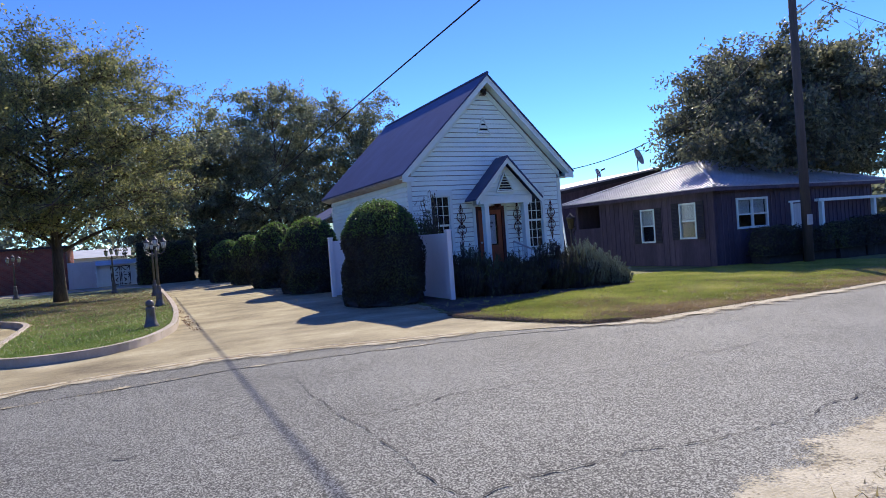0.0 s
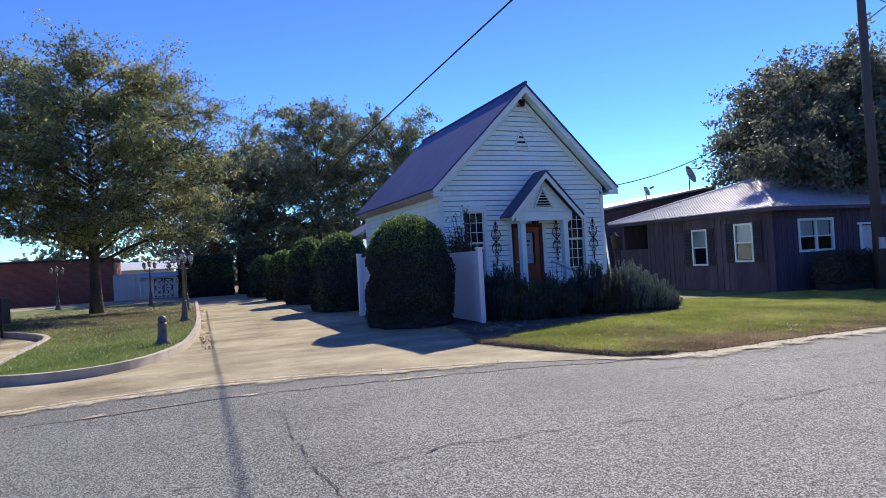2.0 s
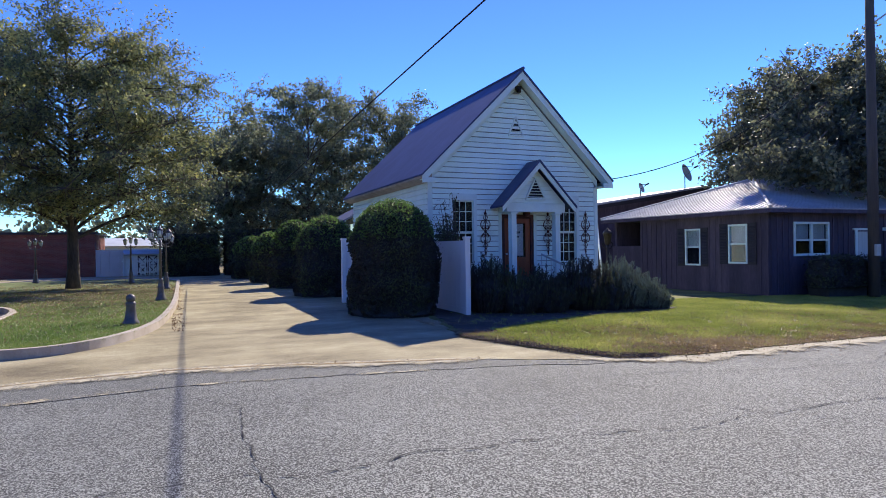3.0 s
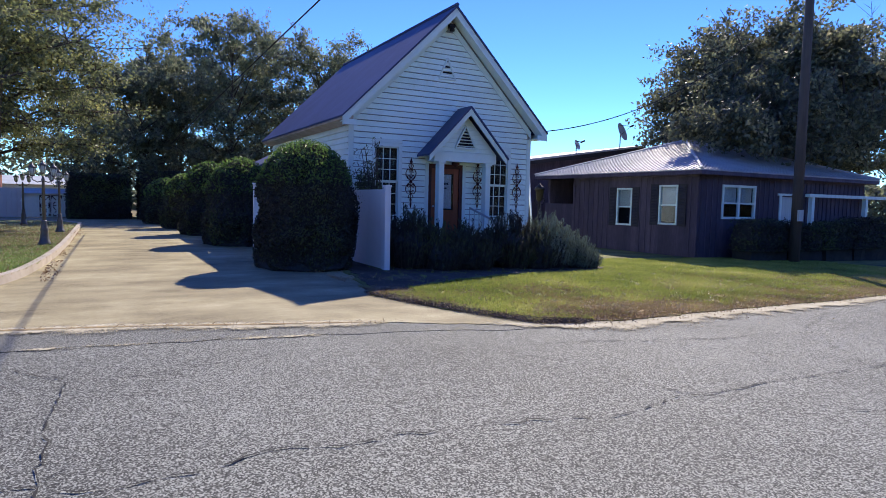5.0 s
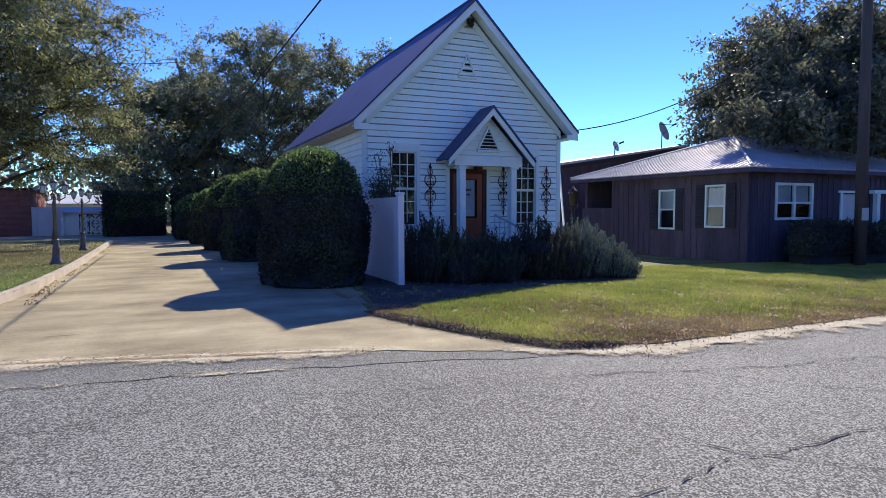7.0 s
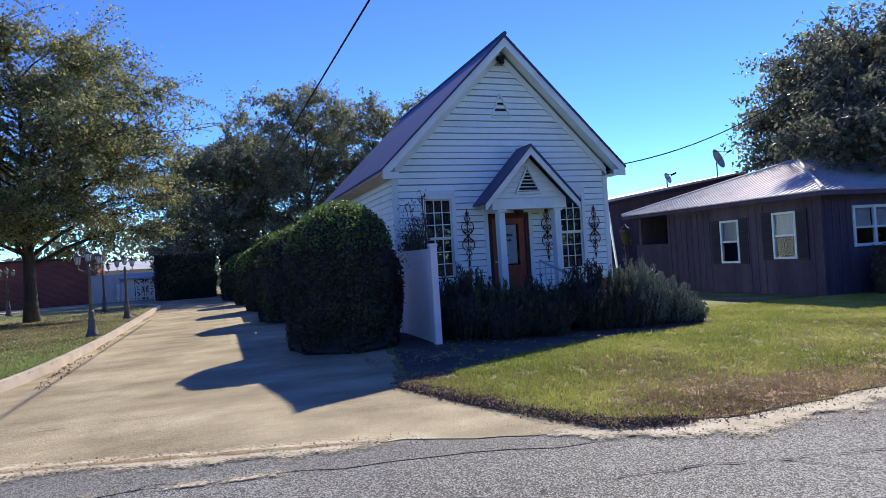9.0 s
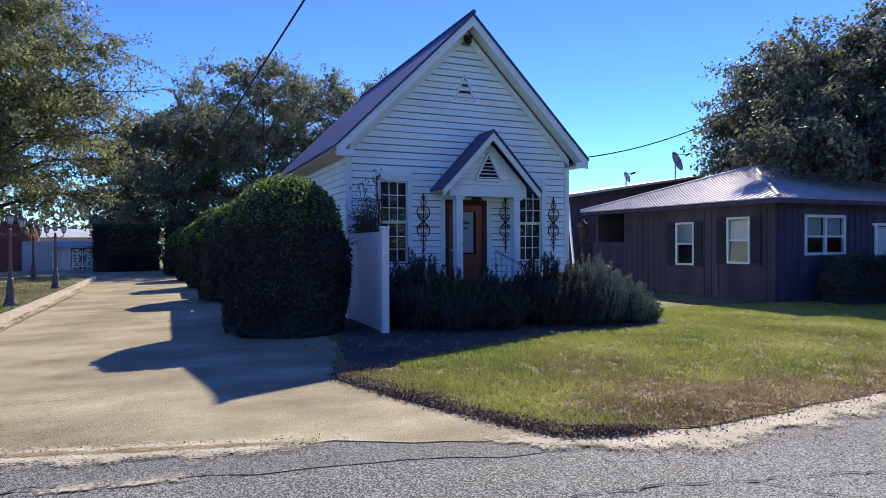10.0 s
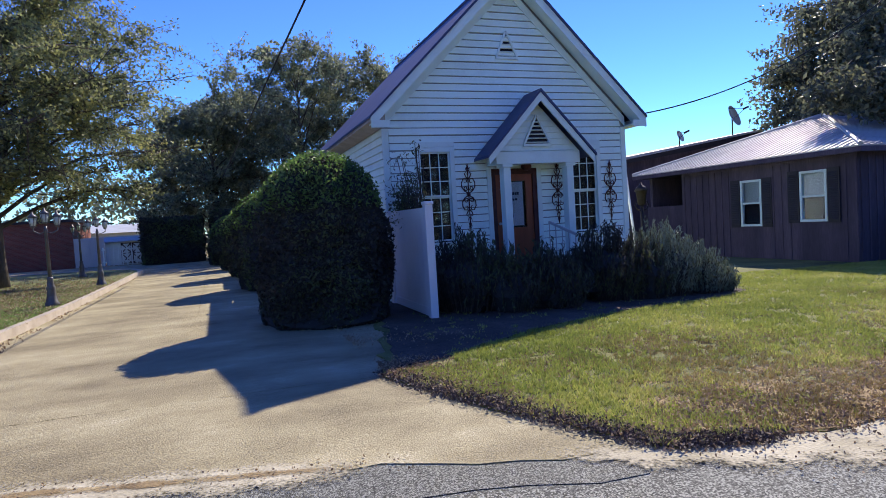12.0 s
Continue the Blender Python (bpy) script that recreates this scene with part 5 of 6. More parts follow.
box(bm, -16.4, 20.1, 6.9, LX + 0.65, 31.4, 7.1)
part("roof", bm, M_SHUTTER, lb)
bm = bmesh.new()
box(bm, LX + 0.55, 20.1, 6.35, LX + 0.64, 31.4, 6.9)
box(bm, -16.4, 31.3, 6.35, LX + 0.54, 31.39, 6.9)
part("eave_fascia", bm, M_SHUTTER, lb)
bm = bmesh.new()
box(bm, LX + 0.004, 20.5, 5.35, LX + 0.5, 31.2, 5.45)
part("balcony_floor", bm, M_SHUTTER, lb)
y = 20.6
while y < 31.1:
    bm = bmesh.new()
    box(bm, LX + 0.44, y, 5.45, LX + 0.48, y + 0.07, 6.3)
    part("baluster", bm, M_GREYPAINT, lb)
    y += 0.19
# solid slab in the colour of a dark room, no glass
bm = bmesh.new()
box(bm, LX - 0.28, 26.2, 3.4, LX - 0.22, 27.4, 5.2)
part("window", bm, M_INSIDE, lb, "dark upper window")
bm = bmesh.new()
tube(bm, [(LX + 0.06, 30.2, 0), (LX + 0.06, 30.2, 6.3)], 0.05, 8)
part("downpipe", bm, M_IRON, lb)

ac = thing("air_conditioner", (-5.9, 28.2, 0), label="dark grey air conditioning unit beside the brick building", category="air conditioner")
bm = bmesh.new()
box(bm, -6.5, 27.6, 0, -5.3, 28.8, 1.1)
part("casing", bm, M_SHUTTER, ac, "", 0.04)
for i in range(9):
    bm = bmesh.new()
    box(bm, -6.45, 27.585, 0.12 + 0.1 * i, -5.35, 27.598, 0.17 + 0.1 * i)
    part("grille_bar", bm, M_IRON, ac)
bm = bmesh.new()
tube(bm, [(-5.9, 28.2, 1.1), (-5.9, 28.2, 1.14)], 0.45, 20)
part("fan_guard", bm, M_IRON, ac)
hr = thing("pipe_railing", (-4.5, 24, 0), label="dark steel pipe railing along the walk to the brick building", category="railing")
posts = [(-4.2, 22.9), (-4.6, 24.4), (-5.4, 25.6), (-6.6, 26.8)]
hs = [0.95, 0.95, 1.3, 1.8]
for (x, y), h in zip(posts, hs):
    bm = bmesh.new()
    tube(bm, [(x, y, -0.05), (x, y, h)], 0.028, 8)
    part("post", bm, M_IRON, hr)
for f in (1.0, 0.55):
    bm = bmesh.new()
    tube(bm, [(x, y, h * f) for (x, y), h in zip(posts, hs)], 0.026, 8)
    part("rail", bm, M_IRON, hr)

bw = thing("low_brick_building", (-9, 52, 0), label="long low red brick building across the yard", category="building")
bm = bmesh.new()
box(bm, -26, 50, -0.2, -4.1, 56, 2.85)
part("wall", bm, M_BRICK, bw)
bm = bmesh.new()
box(bm, -26.2, 49.85, 2.85, -3.95, 56.2, 3.0)
part("coping", bm, M_SHUTTER, bw)
gp = thing("grey_screen", (-3.2, 49.9, 0), label="pale grey sheet metal screen beside the brick building", category="screen")
for i in range(6):
    bm = bmesh.new()
    box(bm, -4.05 + 0.28 * i, 49.9 + 0.02 * (i % 2), -0.1, -3.775 + 0.28 * i, 49.96 + 0.02 * (i % 2), 1.78)
    part("sheet", bm, M_GREYPAINT, gp)
sh = thing("garden_shed", (-1.2, 52, 0), label="small white garden shed with dark crossed double doors", category="shed")
bm = bmesh.new()
box(bm, -2.4, 50.4, -0.1, 0.2, 53.4, 1.5)
part("wall", bm, M_TRIM, sh)
bm = bmesh.new()
prism(bm, [(50.1, 1.45), (53.7, 1.45), (51.9, 1.8)], -2.6, 0.4, "x")
part("roof", bm, M_GREYPAINT, sh)
for x0 in (-1.5, -0.85):
    bm = bmesh.new()
    box(bm, x0, 50.34, 0.0, x0 + 0.6, 50.38, 1.35)
    d = part("door", bm, M_TRIM, sh)
    bm = bmesh.new()
    for zz in (0.02, 0.66, 1.3):
        box(bm, x0, 50.30, zz, x0 + 0.6, 50.335, zz + 0.05)
    for xx in (x0, x0 + 0.55):
        box(bm, xx, 50.29, 0.02, xx + 0.05, 50.328, 1.35)
    for z0 in (0.04, 0.7):
        beam(bm, (x0 + 0.02, 50.31, z0), (x0 + 0.58, 50.31, z0 + 0.62), 0.03, 0.06, (0, 0, 1))
        beam(bm, (x0 + 0.02, 50.31, z0 + 0.62), (x0 + 0.58, 50.31, z0), 0.03, 0.06, (0, 0, 1))
    part("cross_brace", bm, M_SHUTTER, d)
fn = thing("picket_fence", (-1, 47.5, 0), label="white picket fence section before the garden shed", category="fence")
for i in range(10):
    bm = bmesh.new()
    box(bm, -2.3 + i * 0.26, 48.6, -0.05, -2.22 + i * 0.26, 48.63, 1.15)
    part("picket", bm, M_TRIM, fn)
for zz in (0.2, 0.95):
    bm = bmesh.new()
    box(bm, -2.35, 48.635, zz, 0.15, 48.67, zz + 0.08)
    part("rail", bm, M_TRIM, fn)
fb = thing("far_building", (-6, 62, 0), label="distant white building with a grey roof", category="building")
bm = bmesh.new()
box(bm, -5.2, 62, -0.2, -0.5, 68, 2.2)
part("wall", bm, M_TRIM, fb)
bm = bmesh.new()
prism(bm, [(61.5, 2.15), (68.5, 2.15), (65, 2.9)], -5.5, -0.2, "x")
part("roof", bm, M_GREYPAINT, fb)


# ---- lamp posts and bollard ----
def lamp_post(x, y, h, base=None):
    g = ground_z(x, y) + 0.13
    ob = thing("lamp_post", (x, y, g), label="cast grey lamp post with three small lanterns on a fluted base", category="street lamp", group="lamp posts on the island")
    bm = bmesh.new()
    lathe(bm, [(0.15, -0.05), (0.15, 0.06), (0.125, 0.1), (0.1, 0.2), (0.085, 0.36), (0.1, 0.4), (0.075, 0.46), (0.06, 0.6), (0.07, 0.63), (0.045, 0.66)], 0, 0, 14)
    bm2 = bmesh.new()
    lathe(bm2, [(0.042, 0.64), (0.034, h - 0.42), (0.045, h - 0.4), (0.03, h - 0.36), (0.028, h - 0.3)], 0, 0, 12)
    b = link("base", bm, M_CAST)
    p = link("shaft", bm2, M_CAST)
    made = [b, p]
    for dx, dz in ((-0.24, 0), (0, 0.07), (0.24, 0)):
        bm = bmesh.new()
        z0 = h - 0.32 + dz
        if dx:
            tube(bm, [(0, 0, h - 0.42), (dx * 0.5, 0, h - 0.47), (dx, 0, h - 0.4), (dx, 0, z0)], 0.014, 6)
        lathe(bm, [(0.03, z0), (0.055, z0 + 0.02), (0.055, z0 + 0.035)], dx, 0, 6)
        lathe(bm, [(0.11, z0 + 0.22), (0.06, z0 + 0.28), (0.03, z0 + 0.3), (0.012, z0 + 0.36)], dx, 0, 6)
        for i in range(6):
            t = i * math.pi / 3
            tube(bm, [(dx + 0.055 * math.cos(t), 0.055 * math.sin(t), z0 + 0.03), (dx + 0.095 * math.cos(t), 0.095 * math.sin(t), z0 + 0.225)], 0.006, 4)
        l = link("lantern", bm, M_CAST)
        bm = bmesh.new()
        lathe(bm, [(0.05, z0 + 0.037), (0.088, z0 + 0.218)], dx, 0, 6)
        gl = link("lantern_glass", bm, M_CURTAIN)
        gl.parent = l
        made.append(l)
    for o in made:
        o.parent = ob
    return ob


first = lamp_post(0.72, 22.1, 2.12)
for x, y, rz in ((0.75, 28.3, 20), (-0.88, 34.4, -15), (-5.35, 38.0, 8)):
    copy_thing(first, pose(x, y, ground_z(x, y) + 0.13, 0, 0, rz))
bo = thing("bollard", (0.34, 15.75, 0.13), label="short dark cast bollard on the island grass", category="bollard")
bm = bmesh.new()
lathe(bm, [(0.16, 0.1), (0.16, 0.17), (0.125, 0.22), (0.1, 0.34), (0.085, 0.5), (0.095, 0.52), (0.095, 0.56), (0.075, 0.59)], 0.34, 15.75, 14)
part("shaft", bm, M_CAST, bo)
bm = bmesh.new()
lathe(bm, [(0.074, 0.592), (0.09, 0.62), (0.08, 0.7), (0.04, 0.73), (0.015, 0.74)], 0.34, 15.75, 14)
part("cap", bm, M_CAST, bo)

# ---- wall ornaments ----
def scroll(bm, cx, cz, r, turn, start, flip, y, n=16):
    pts = []
    for i in range(n + 1):
        t = i / n
        a = start + flip * turn * 2 * math.pi * t
        rr = r * (1 - 0.75 * t)
        pts.append((cx + rr * math.cos(a), y, cz + rr * math.sin(a)))
    tube(bm, pts, [0.012 * (1 - 0.4 * i / n) for i in range(n + 1)], 5)


def ornament(x, z0, z1, y):
    ob = thing("iron_wall_ornament", (x, y, z0), label="rusty wrought iron scroll ornament on the white clapboard wall", category="ornament", group="iron wall ornaments")
    h = z1 - z0
    bm = bmesh.new()
    tube(bm, [(x, y, z0 + 0.03), (x, y, z1 - 0.1)], 0.011, 6)
    part("stem", bm, M_RUST, ob)
    for zz, s in ((z1 - 0.1, 1), (z0 + 0.1, -1)):
        bm = bmesh.new()
        c = bm.verts.new((x, y, zz + s * 0.13))
        ring = [bm.verts.new((x + 0.035 * math.cos(t), y + 0.012 * math.sin(t), zz)) for t in [i * math.pi / 3 for i in range(6)]]
        bot = bm.verts.new((x, y, zz - s * 0.03))
        for i in range(6):
            bm.faces.new((ring[i], ring[(i + 1) % 6], c)), bm.faces.new((ring[(i + 1) % 6], ring[i], bot))
        part("finial", bm, M_RUST, ob)
    mid = (z0 + z1) / 2 + 0.04
    for s in (-1, 1):
        for v in (-1, 1):
            bm = bmesh.new()
            arc = [(0.02, 0.03), (0.09, 0.07), (0.145, 0.15), (0.15, 0.24), (0.105, 0.32), (0.05, 0.32), (0.03, 0.27), (0.055, 0.235), (0.085, 0.25)]
            tube(bm, [(x + s * a, y, mid + v * b) for a, b in arc], [0.012, 0.012, 0.012, 0.012, 0.011, 0.01, 0.009, 0.008, 0.006], 5)
            scroll(bm, x + s * 0.06, mid + v * 0.13, 0.055, 1.2, math.pi if s > 0 else 0, s * v, y)
            tube(bm, [(x, y, mid + v * 0.3), (x + s * 0.05, y, mid + v * 0.37), (x + s * 0.075, y, mid + v * 0.43), (x + s * 0.04, y, mid + v * 0.46), (x + s * 0.03, y, mid + v * 0.42)], [0.011, 0.011, 0.01, 0.008, 0.006], 5)
            tube(bm, [(x, y, mid + v * 0.46), (x + s * 0.03, y, mid + v * 0.5), (x + s * 0.05, y, mid + v * 0.56)], [0.01, 0.009, 0.004], 5)
            part("scroll", bm, M_RUST, ob)
    bm = bmesh.new()
    bmesh.ops.create_icosphere(bm, subdivisions=2, radius=0.04, matrix=Matrix.Translation((x, y, mid)))
    part("rosette", bm, M_RUST, ob)


for x in (9.36, 11.47, 12.83):
    ornament(x, 1.33, 2.66, HY0 - 0.045)
bm = bmesh.new()
box(bm, 10.38, 17.62, 6.2, 10.52, 17.78, 6.3)
lathe(bm, [(0.05, 6.1), (0.075, 6.14), (0.05, 6.22)], 10.45, 17.66, 10)
tagged(link("gable_floodlight", bm, M_IRON), "small dark floodlight under the gable peak", "lamp")
# side window of the white house
bm = bmesh.new()
ring(bm, 20.3, 1.3, 21.2, 3.05, 0.1, HX0 - 0.045, HX0, "x")
sw = part("window", bm, M_TRIM, house, "white side window with dark panes")
for q in ((20.4, 21.1, 2.13, 2.18), (20.74, 20.77, 1.4, 2.95)):
    bm = bmesh.new()
    box(bm, HX0 - 0.04 - 0.003 * (q[3] > 2.5), q[0], q[2], HX0, q[1], q[3])
    part("glazing_bar", bm, M_TRIM, sw)
# panes are opaque, with the room's shade as their colour
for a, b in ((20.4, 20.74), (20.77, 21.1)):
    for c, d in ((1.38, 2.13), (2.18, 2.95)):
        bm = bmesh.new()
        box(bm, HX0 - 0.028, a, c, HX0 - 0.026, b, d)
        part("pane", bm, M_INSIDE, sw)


# the house front stands a little nearer the road than its plan above
for ob in [o for o in scene.objects if o.parent is None and o.name.split(".")[0] in ("white_house", "iron_wall_ornament", "gable_floodlight")]:
    ob.location = Vector((2.3, 3.0, 1.5)).lerp(ob.location, 0.976)
    ob.scale = (0.976, 0.976, 0.976)


# ---- shrubs before the porch ----
def spiky(name, spots, mat, label, seed, leaf, gap, category="shrub"):
    """A loose bush of upright stems set with needles; spots are x, y, width, depth, height, stems."""
    rng = random.Random(seed)
    x0, y0 = spots[0][0], spots[0][1]
    ob = thing(name, (x0, y0, ground_z(x0, y0)), label=label, category=category, group="shrubs before the porch")
    pts, bm, core = [], bmesh.new(), bmesh.new()
    for x, y, w, d, h, n in spots:
        g = ground_z(x, y)
        bmesh.ops.create_icosphere(core, subdivisions=3, radius=1, matrix=Matrix.LocRotScale((x, y, g + h * 0.3), None, (w * 0.78, d * 0.78, h * 0.42)))
        for _ in range(n):
            t, r = rng.uniform(0, 2 * math.pi), math.sqrt(rng.random())
            bx, by = x + 0.75 * w * r * math.cos(t), y + 0.75 * d * r * math.sin(t)
            hh = h * (1.08 - 0.55 * r * r) * rng.uniform(0.72, 1.12)
            top = Vector((bx + 0.3 * w * r * math.cos(t) + rng.gauss(0, 0.05), by + 0.3 * d * r * math.sin(t) + rng.gauss(0, 0.05), g + hh))
            foot = Vector((bx, by, g))
            tube(bm, [foot, foot.lerp(top, 0.6) + Vector((0, 0, 0.03)), top], [0.008, 0.006, 0.003], 3, False)
            s = 0.25
            while s < 1.0:
                c = foot.lerp(top, s)
                for _ in range(3):
                    pts.append((c.x + rng.gauss(0, 0.018), c.y + rng.gauss(0, 0.018), c.z + rng.gauss(0, 0.02)))
                s += gap / hh
    for v in core.verts:
        v.co += Vector((noise.noise(v.co * 4), noise.noise(v.co * 4 + Vector((5, 0, 0))), 0.5 * noise.noise(v.co * 5))) * 0.12
        v.co.z = max(v.co.z, ground_z(v.co.x, v.co.y) + 0.02)
    # filler lumps carry the bush's inner shade in their colour
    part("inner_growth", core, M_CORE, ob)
    part("stem_tangle", bm, M_BARK, ob)
    leaves("foliage", pts, leaf, mat, ob, seed, 0.22, 0.75)
    return ob


spiky("porch_shrub", [(8.35, 15.75, 0.7, 0.95, 1.3, 220), (8.9, 15.3, 0.6, 0.8, 1.05, 150)], M_HEDGE, "dark evergreen shrub before the white house wall", 61, 0.05, 0.045)
spiky("porch_shrub", [(9.7, 15.35, 0.7, 0.85, 1.02, 220)], M_HEDGE, "low dark evergreen shrub before the porch steps", 62, 0.05, 0.045)
spiky("porch_shrub", [(11.05, 15.6, 0.7, 0.9, 1.3, 240), (11.6, 15.2, 0.5, 0.6, 1.1, 120)], M_HEDGE, "tall dark evergreen shrub beside the porch column", 63, 0.05, 0.045)
spiky("rosemary_bush", [(12.2, 15.5, 0.75, 0.85, 1.28, 330), (12.95, 15.4, 0.6, 0.7, 0.92, 240), (13.4, 15.3, 0.35, 0.45, 0.55, 110)], M_ROSEMARY, "grey-green rosemary bush with upright spikes at the lawn edge", 64, 0.042, 0.035)

# climbing shrub behind the fence
vine = thing("climbing_shrub", (7.95, 16.7, -0.05), label="dark climbing shrub with bare looping shoots above the fence", category="shrub")
rng = random.Random(70)
pts, bm = [], bmesh.new()
for i in range(30):
    a = rng.uniform(0, 2 * math.pi)
    r, top = rng.uniform(0.08, 0.42), rng.uniform(1.9, 2.9)
    p0 = Vector((7.78 + rng.uniform(-0.2, 0.2), 16.7 + rng.uniform(-0.3, 0.3), rng.uniform(0, 1.0)))
    p2 = Vector((7.74 + r * math.cos(a) * 0.85, 16.7 + r * math.sin(a), top))
    p3 = p2 + Vector((rng.uniform(-0.3, 0.25), rng.uniform(-0.3, 0.3), rng.uniform(-0.35, 0.1)))
    tube(bm, [p0, p0.lerp(p2, 0.6) + Vector((0.05, 0, 0.1)), p2, p2.lerp(p3, 0.6) + Vector((0, 0, 0.06)), p3], [0.012, 0.009, 0.006, 0.004, 0.003], 4, False)
    for _ in range(8):
        c = p2.lerp(p3, rng.random())
        pts.append((c.x + rng.gauss(0, 0.05), c.y + rng.gauss(0, 0.05), c.z + rng.gauss(0, 0.06)))
for _ in range(1500):
    pts.append((7.72 + rng.gauss(0, 0.14), 16.9 + rng.gauss(0, 0.25), min(2.4, 1.8 + rng.gauss(0, 0.25))))
part("shoot_tangle", bm, M_BARK, vine)
leaves("foliage", pts, 0.045, M_HEDGE, vine, 70, 0.3)


# ---- hedge masses far down the drive ----
def hedge(x0, x1, y0, y1, h, n, leaf, label, seed, base=0.0):
    rng = random.Random(seed)
    ob = thing("clipped_hedge", ((x0 + x1) / 2, (y0 + y1) / 2, base), label=label, category="hedge")
    bm = bmesh.new()
    box(bm, x0 + 0.1, y0 + 0.1, base - 0.1, x1 - 0.1, y1 - 0.1, h - 0.12)
    bmesh.ops.subdivide_edges(bm, edges=bm.edges[:], cuts=5, use_grid_fill=True)
    for v in bm.verts:
        v.co += Vector((noise.noise(v.co * 1.5), noise.noise(v.co * 1.5 + Vector((3, 3, 3))), noise.noise(v.co * 1.1))) * 0.13
    # block inside the hedge, dark with painted-in shade
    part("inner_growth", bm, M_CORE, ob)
    pts = []
    for _ in range(n):
        k = rng.random()
        x, y, z = rng.uniform(x0, x1), rng.uniform(y0, y1), rng.uniform(base, h)
        if k < 0.45:
            y = y0
        elif k < 0.7:
            z = h
        elif k < 0.85:
            x = x0
        else:
            x = x1
        b = 0.12 * noise.noise((x * 1.5, y * 1.5, z * 1.5))
        pts.append((x + b + rng.gauss(0, 0.05), y + b + rng.gauss(0, 0.05), max(0.02, z + b + rng.gauss(0, 0.05))))
    leaves("foliage", pts, leaf, M_HEDGE, ob, seed)


hedge(0.3, 3.5, 44.6, 47.2, 2.6, 9000, 0.08, "tall square dark hedge at the end of the driveway", 81)
hedge(4.1, 12, 44.5, 47, 2.9, 9000, 0.1, "long dark hedge behind the driveway shrubs", 82)
hedge(34, 46, 30, 33, 2.2, 8000, 0.1, "pale leafy hedge beyond the white porch frame", 83)

for k, (x0, x1, h) in enumerate(((22.0, 24.3, 1.05), (24.2, 26.3, 0.85), (26.4, 28.6, 1.0), (28.5, 31.2, 1.15))):
    hedge(x0, x1, 16.42, 17.4, h, 2600, 0.055, "dark leafy shrub growing against the board house", 880 + k, -0.48)

# ---- cracks, litter, grass ----
def ribbon(pts, w, seed, wander=0.05):
    rng = random.Random(seed)
    v, f = [], []
    path = []
    for (ax, ay), (bx, by) in zip(pts, pts[1:]):
        n = max(2, int(math.hypot(bx - ax, by - ay) / 0.07))
        path += [(ax + (bx - ax) * i / n, ay + (by - ay) * i / n) for i in range(n)]
    out = []
    dx = dy = 0.0
    for x, y in path:
        dx, dy = 0.86 * dx + rng.gauss(0, wander * 0.45), 0.86 * dy + rng.gauss(0, wander * 0.45)
        out.append((x + dx * 0.6, y + dy))
    for i, (x, y) in enumerate(out):
        a, b = out[max(0, i - 1)], out[min(len(out) - 1, i + 1)]
        d = Vector((b[0] - a[0], b[1] - a[1])).normalized()
        k = w * max(0.06, rng.uniform(-0.3, 1.3)) / 2
        g = ground_z(x, y) + 0.01
        v += [(x - d.y * k, y + d.x * k, g), (x + d.y * k, y - d.x * k, g)]
        if i:
            f.append((2 * i - 2, 2 * i - 1, 2 * i + 1, 2 * i))
    return v, f


lines = [([(-9, 6.6), (-0.7, 6.35), (0.7, 6.31), (1.53, 6.33), (1.94, 6.2), (2.7, 6.21), (3.7, 6.15), (4.6, 6.0), (5.1, 5.85), (6.2, 5.95), (7.5, 6.0), (10, 6.0), (16, 6.3)], 0.016),
         ([(0.9, 9.3), (1.4, 8.9), (1.85, 8.4), (1.75, 7.5), (1.76, 6.5), (1.85, 5.66), (1.81, 4.64), (1.9, 3.4)], 0.014),
         ([(0.8, 4.1), (2.07, 4.02), (3.0, 3.99), (4.0, 3.81), (4.67, 3.78), (6.04, 3.82), (9, 4.1)], 0.016),
         ([(5.6, 7.9), (6.03, 7.23), (6.12, 6.58), (6.27, 6.15), (6.54, 5.87), (7.0, 5.4), (8.2, 4.6)], 0.014),
         ([(5.7, 8.0), (6.6, 8.0), (7.6, 7.83), (8.5, 7.67), (11, 7.5), (14, 7.8)], 0.016), ([(7.6, 7.8), (8.2, 7.0), (9.4, 6.1)], 0.014),
         ([(-6, 9.0), (-1, 9.4), (1.2, 9.66), (3.2, 9.4), (4.6, 9.15)], 0.011), ([(2.1, 8.2), (3.6, 8.6), (5.4, 8.0)], 0.012),
         ([(9, 6.0), (10.4, 7.6), (12.5, 8.4)], 0.012)]
V, F = [], []
for k, (pts, w) in enumerate(lines):
    v, f = ribbon(pts, w, 90 + k)
    F += [tuple(i + len(V) for i in q) for q in f]
    V += v
for k in range(14):
    rr = random.Random(200 + k)
    x, y = rr.uniform(-4, 12), rr.uniform(3.6, 8.6)
    v, f = ribbon([(x, y), (x + rr.uniform(-0.8, 0.8), y + rr.uniform(-0.6, 0.6)), (x + rr.uniform(-1.5, 1.5), y + rr.uniform(-0.9, 0.9))], 0.006, 300 + k, 0.07)
    F += [tuple(i + len(V) for i in q) for q in f]
    V += v
tagged(mesh_from("road_crack", V, F, M_CRACK), "fine dark cracks wandering over the asphalt", "crack", kind="stuff")
V, F = [], []
for k, pts in enumerate([[(0.9, 14.5), (6.3, 14.2)], [(1.1, 18.6), (6.9, 18.4)], [(1.1, 23.0), (6.9, 23.0)], [(1.1, 28.0), (6.9, 28)], [(3.9, 18.4), (3.9, 44)], [(-2, 11.9), (2.5, 11.95), (5.9, 11.85)]]):
    v, f = ribbon(pts, 0.014, 400 + k, 0.008)
    F += [tuple(i + len(V) for i in q) for q in f]
    V += [(x, y, z + 0.008) for x, y, z in v]
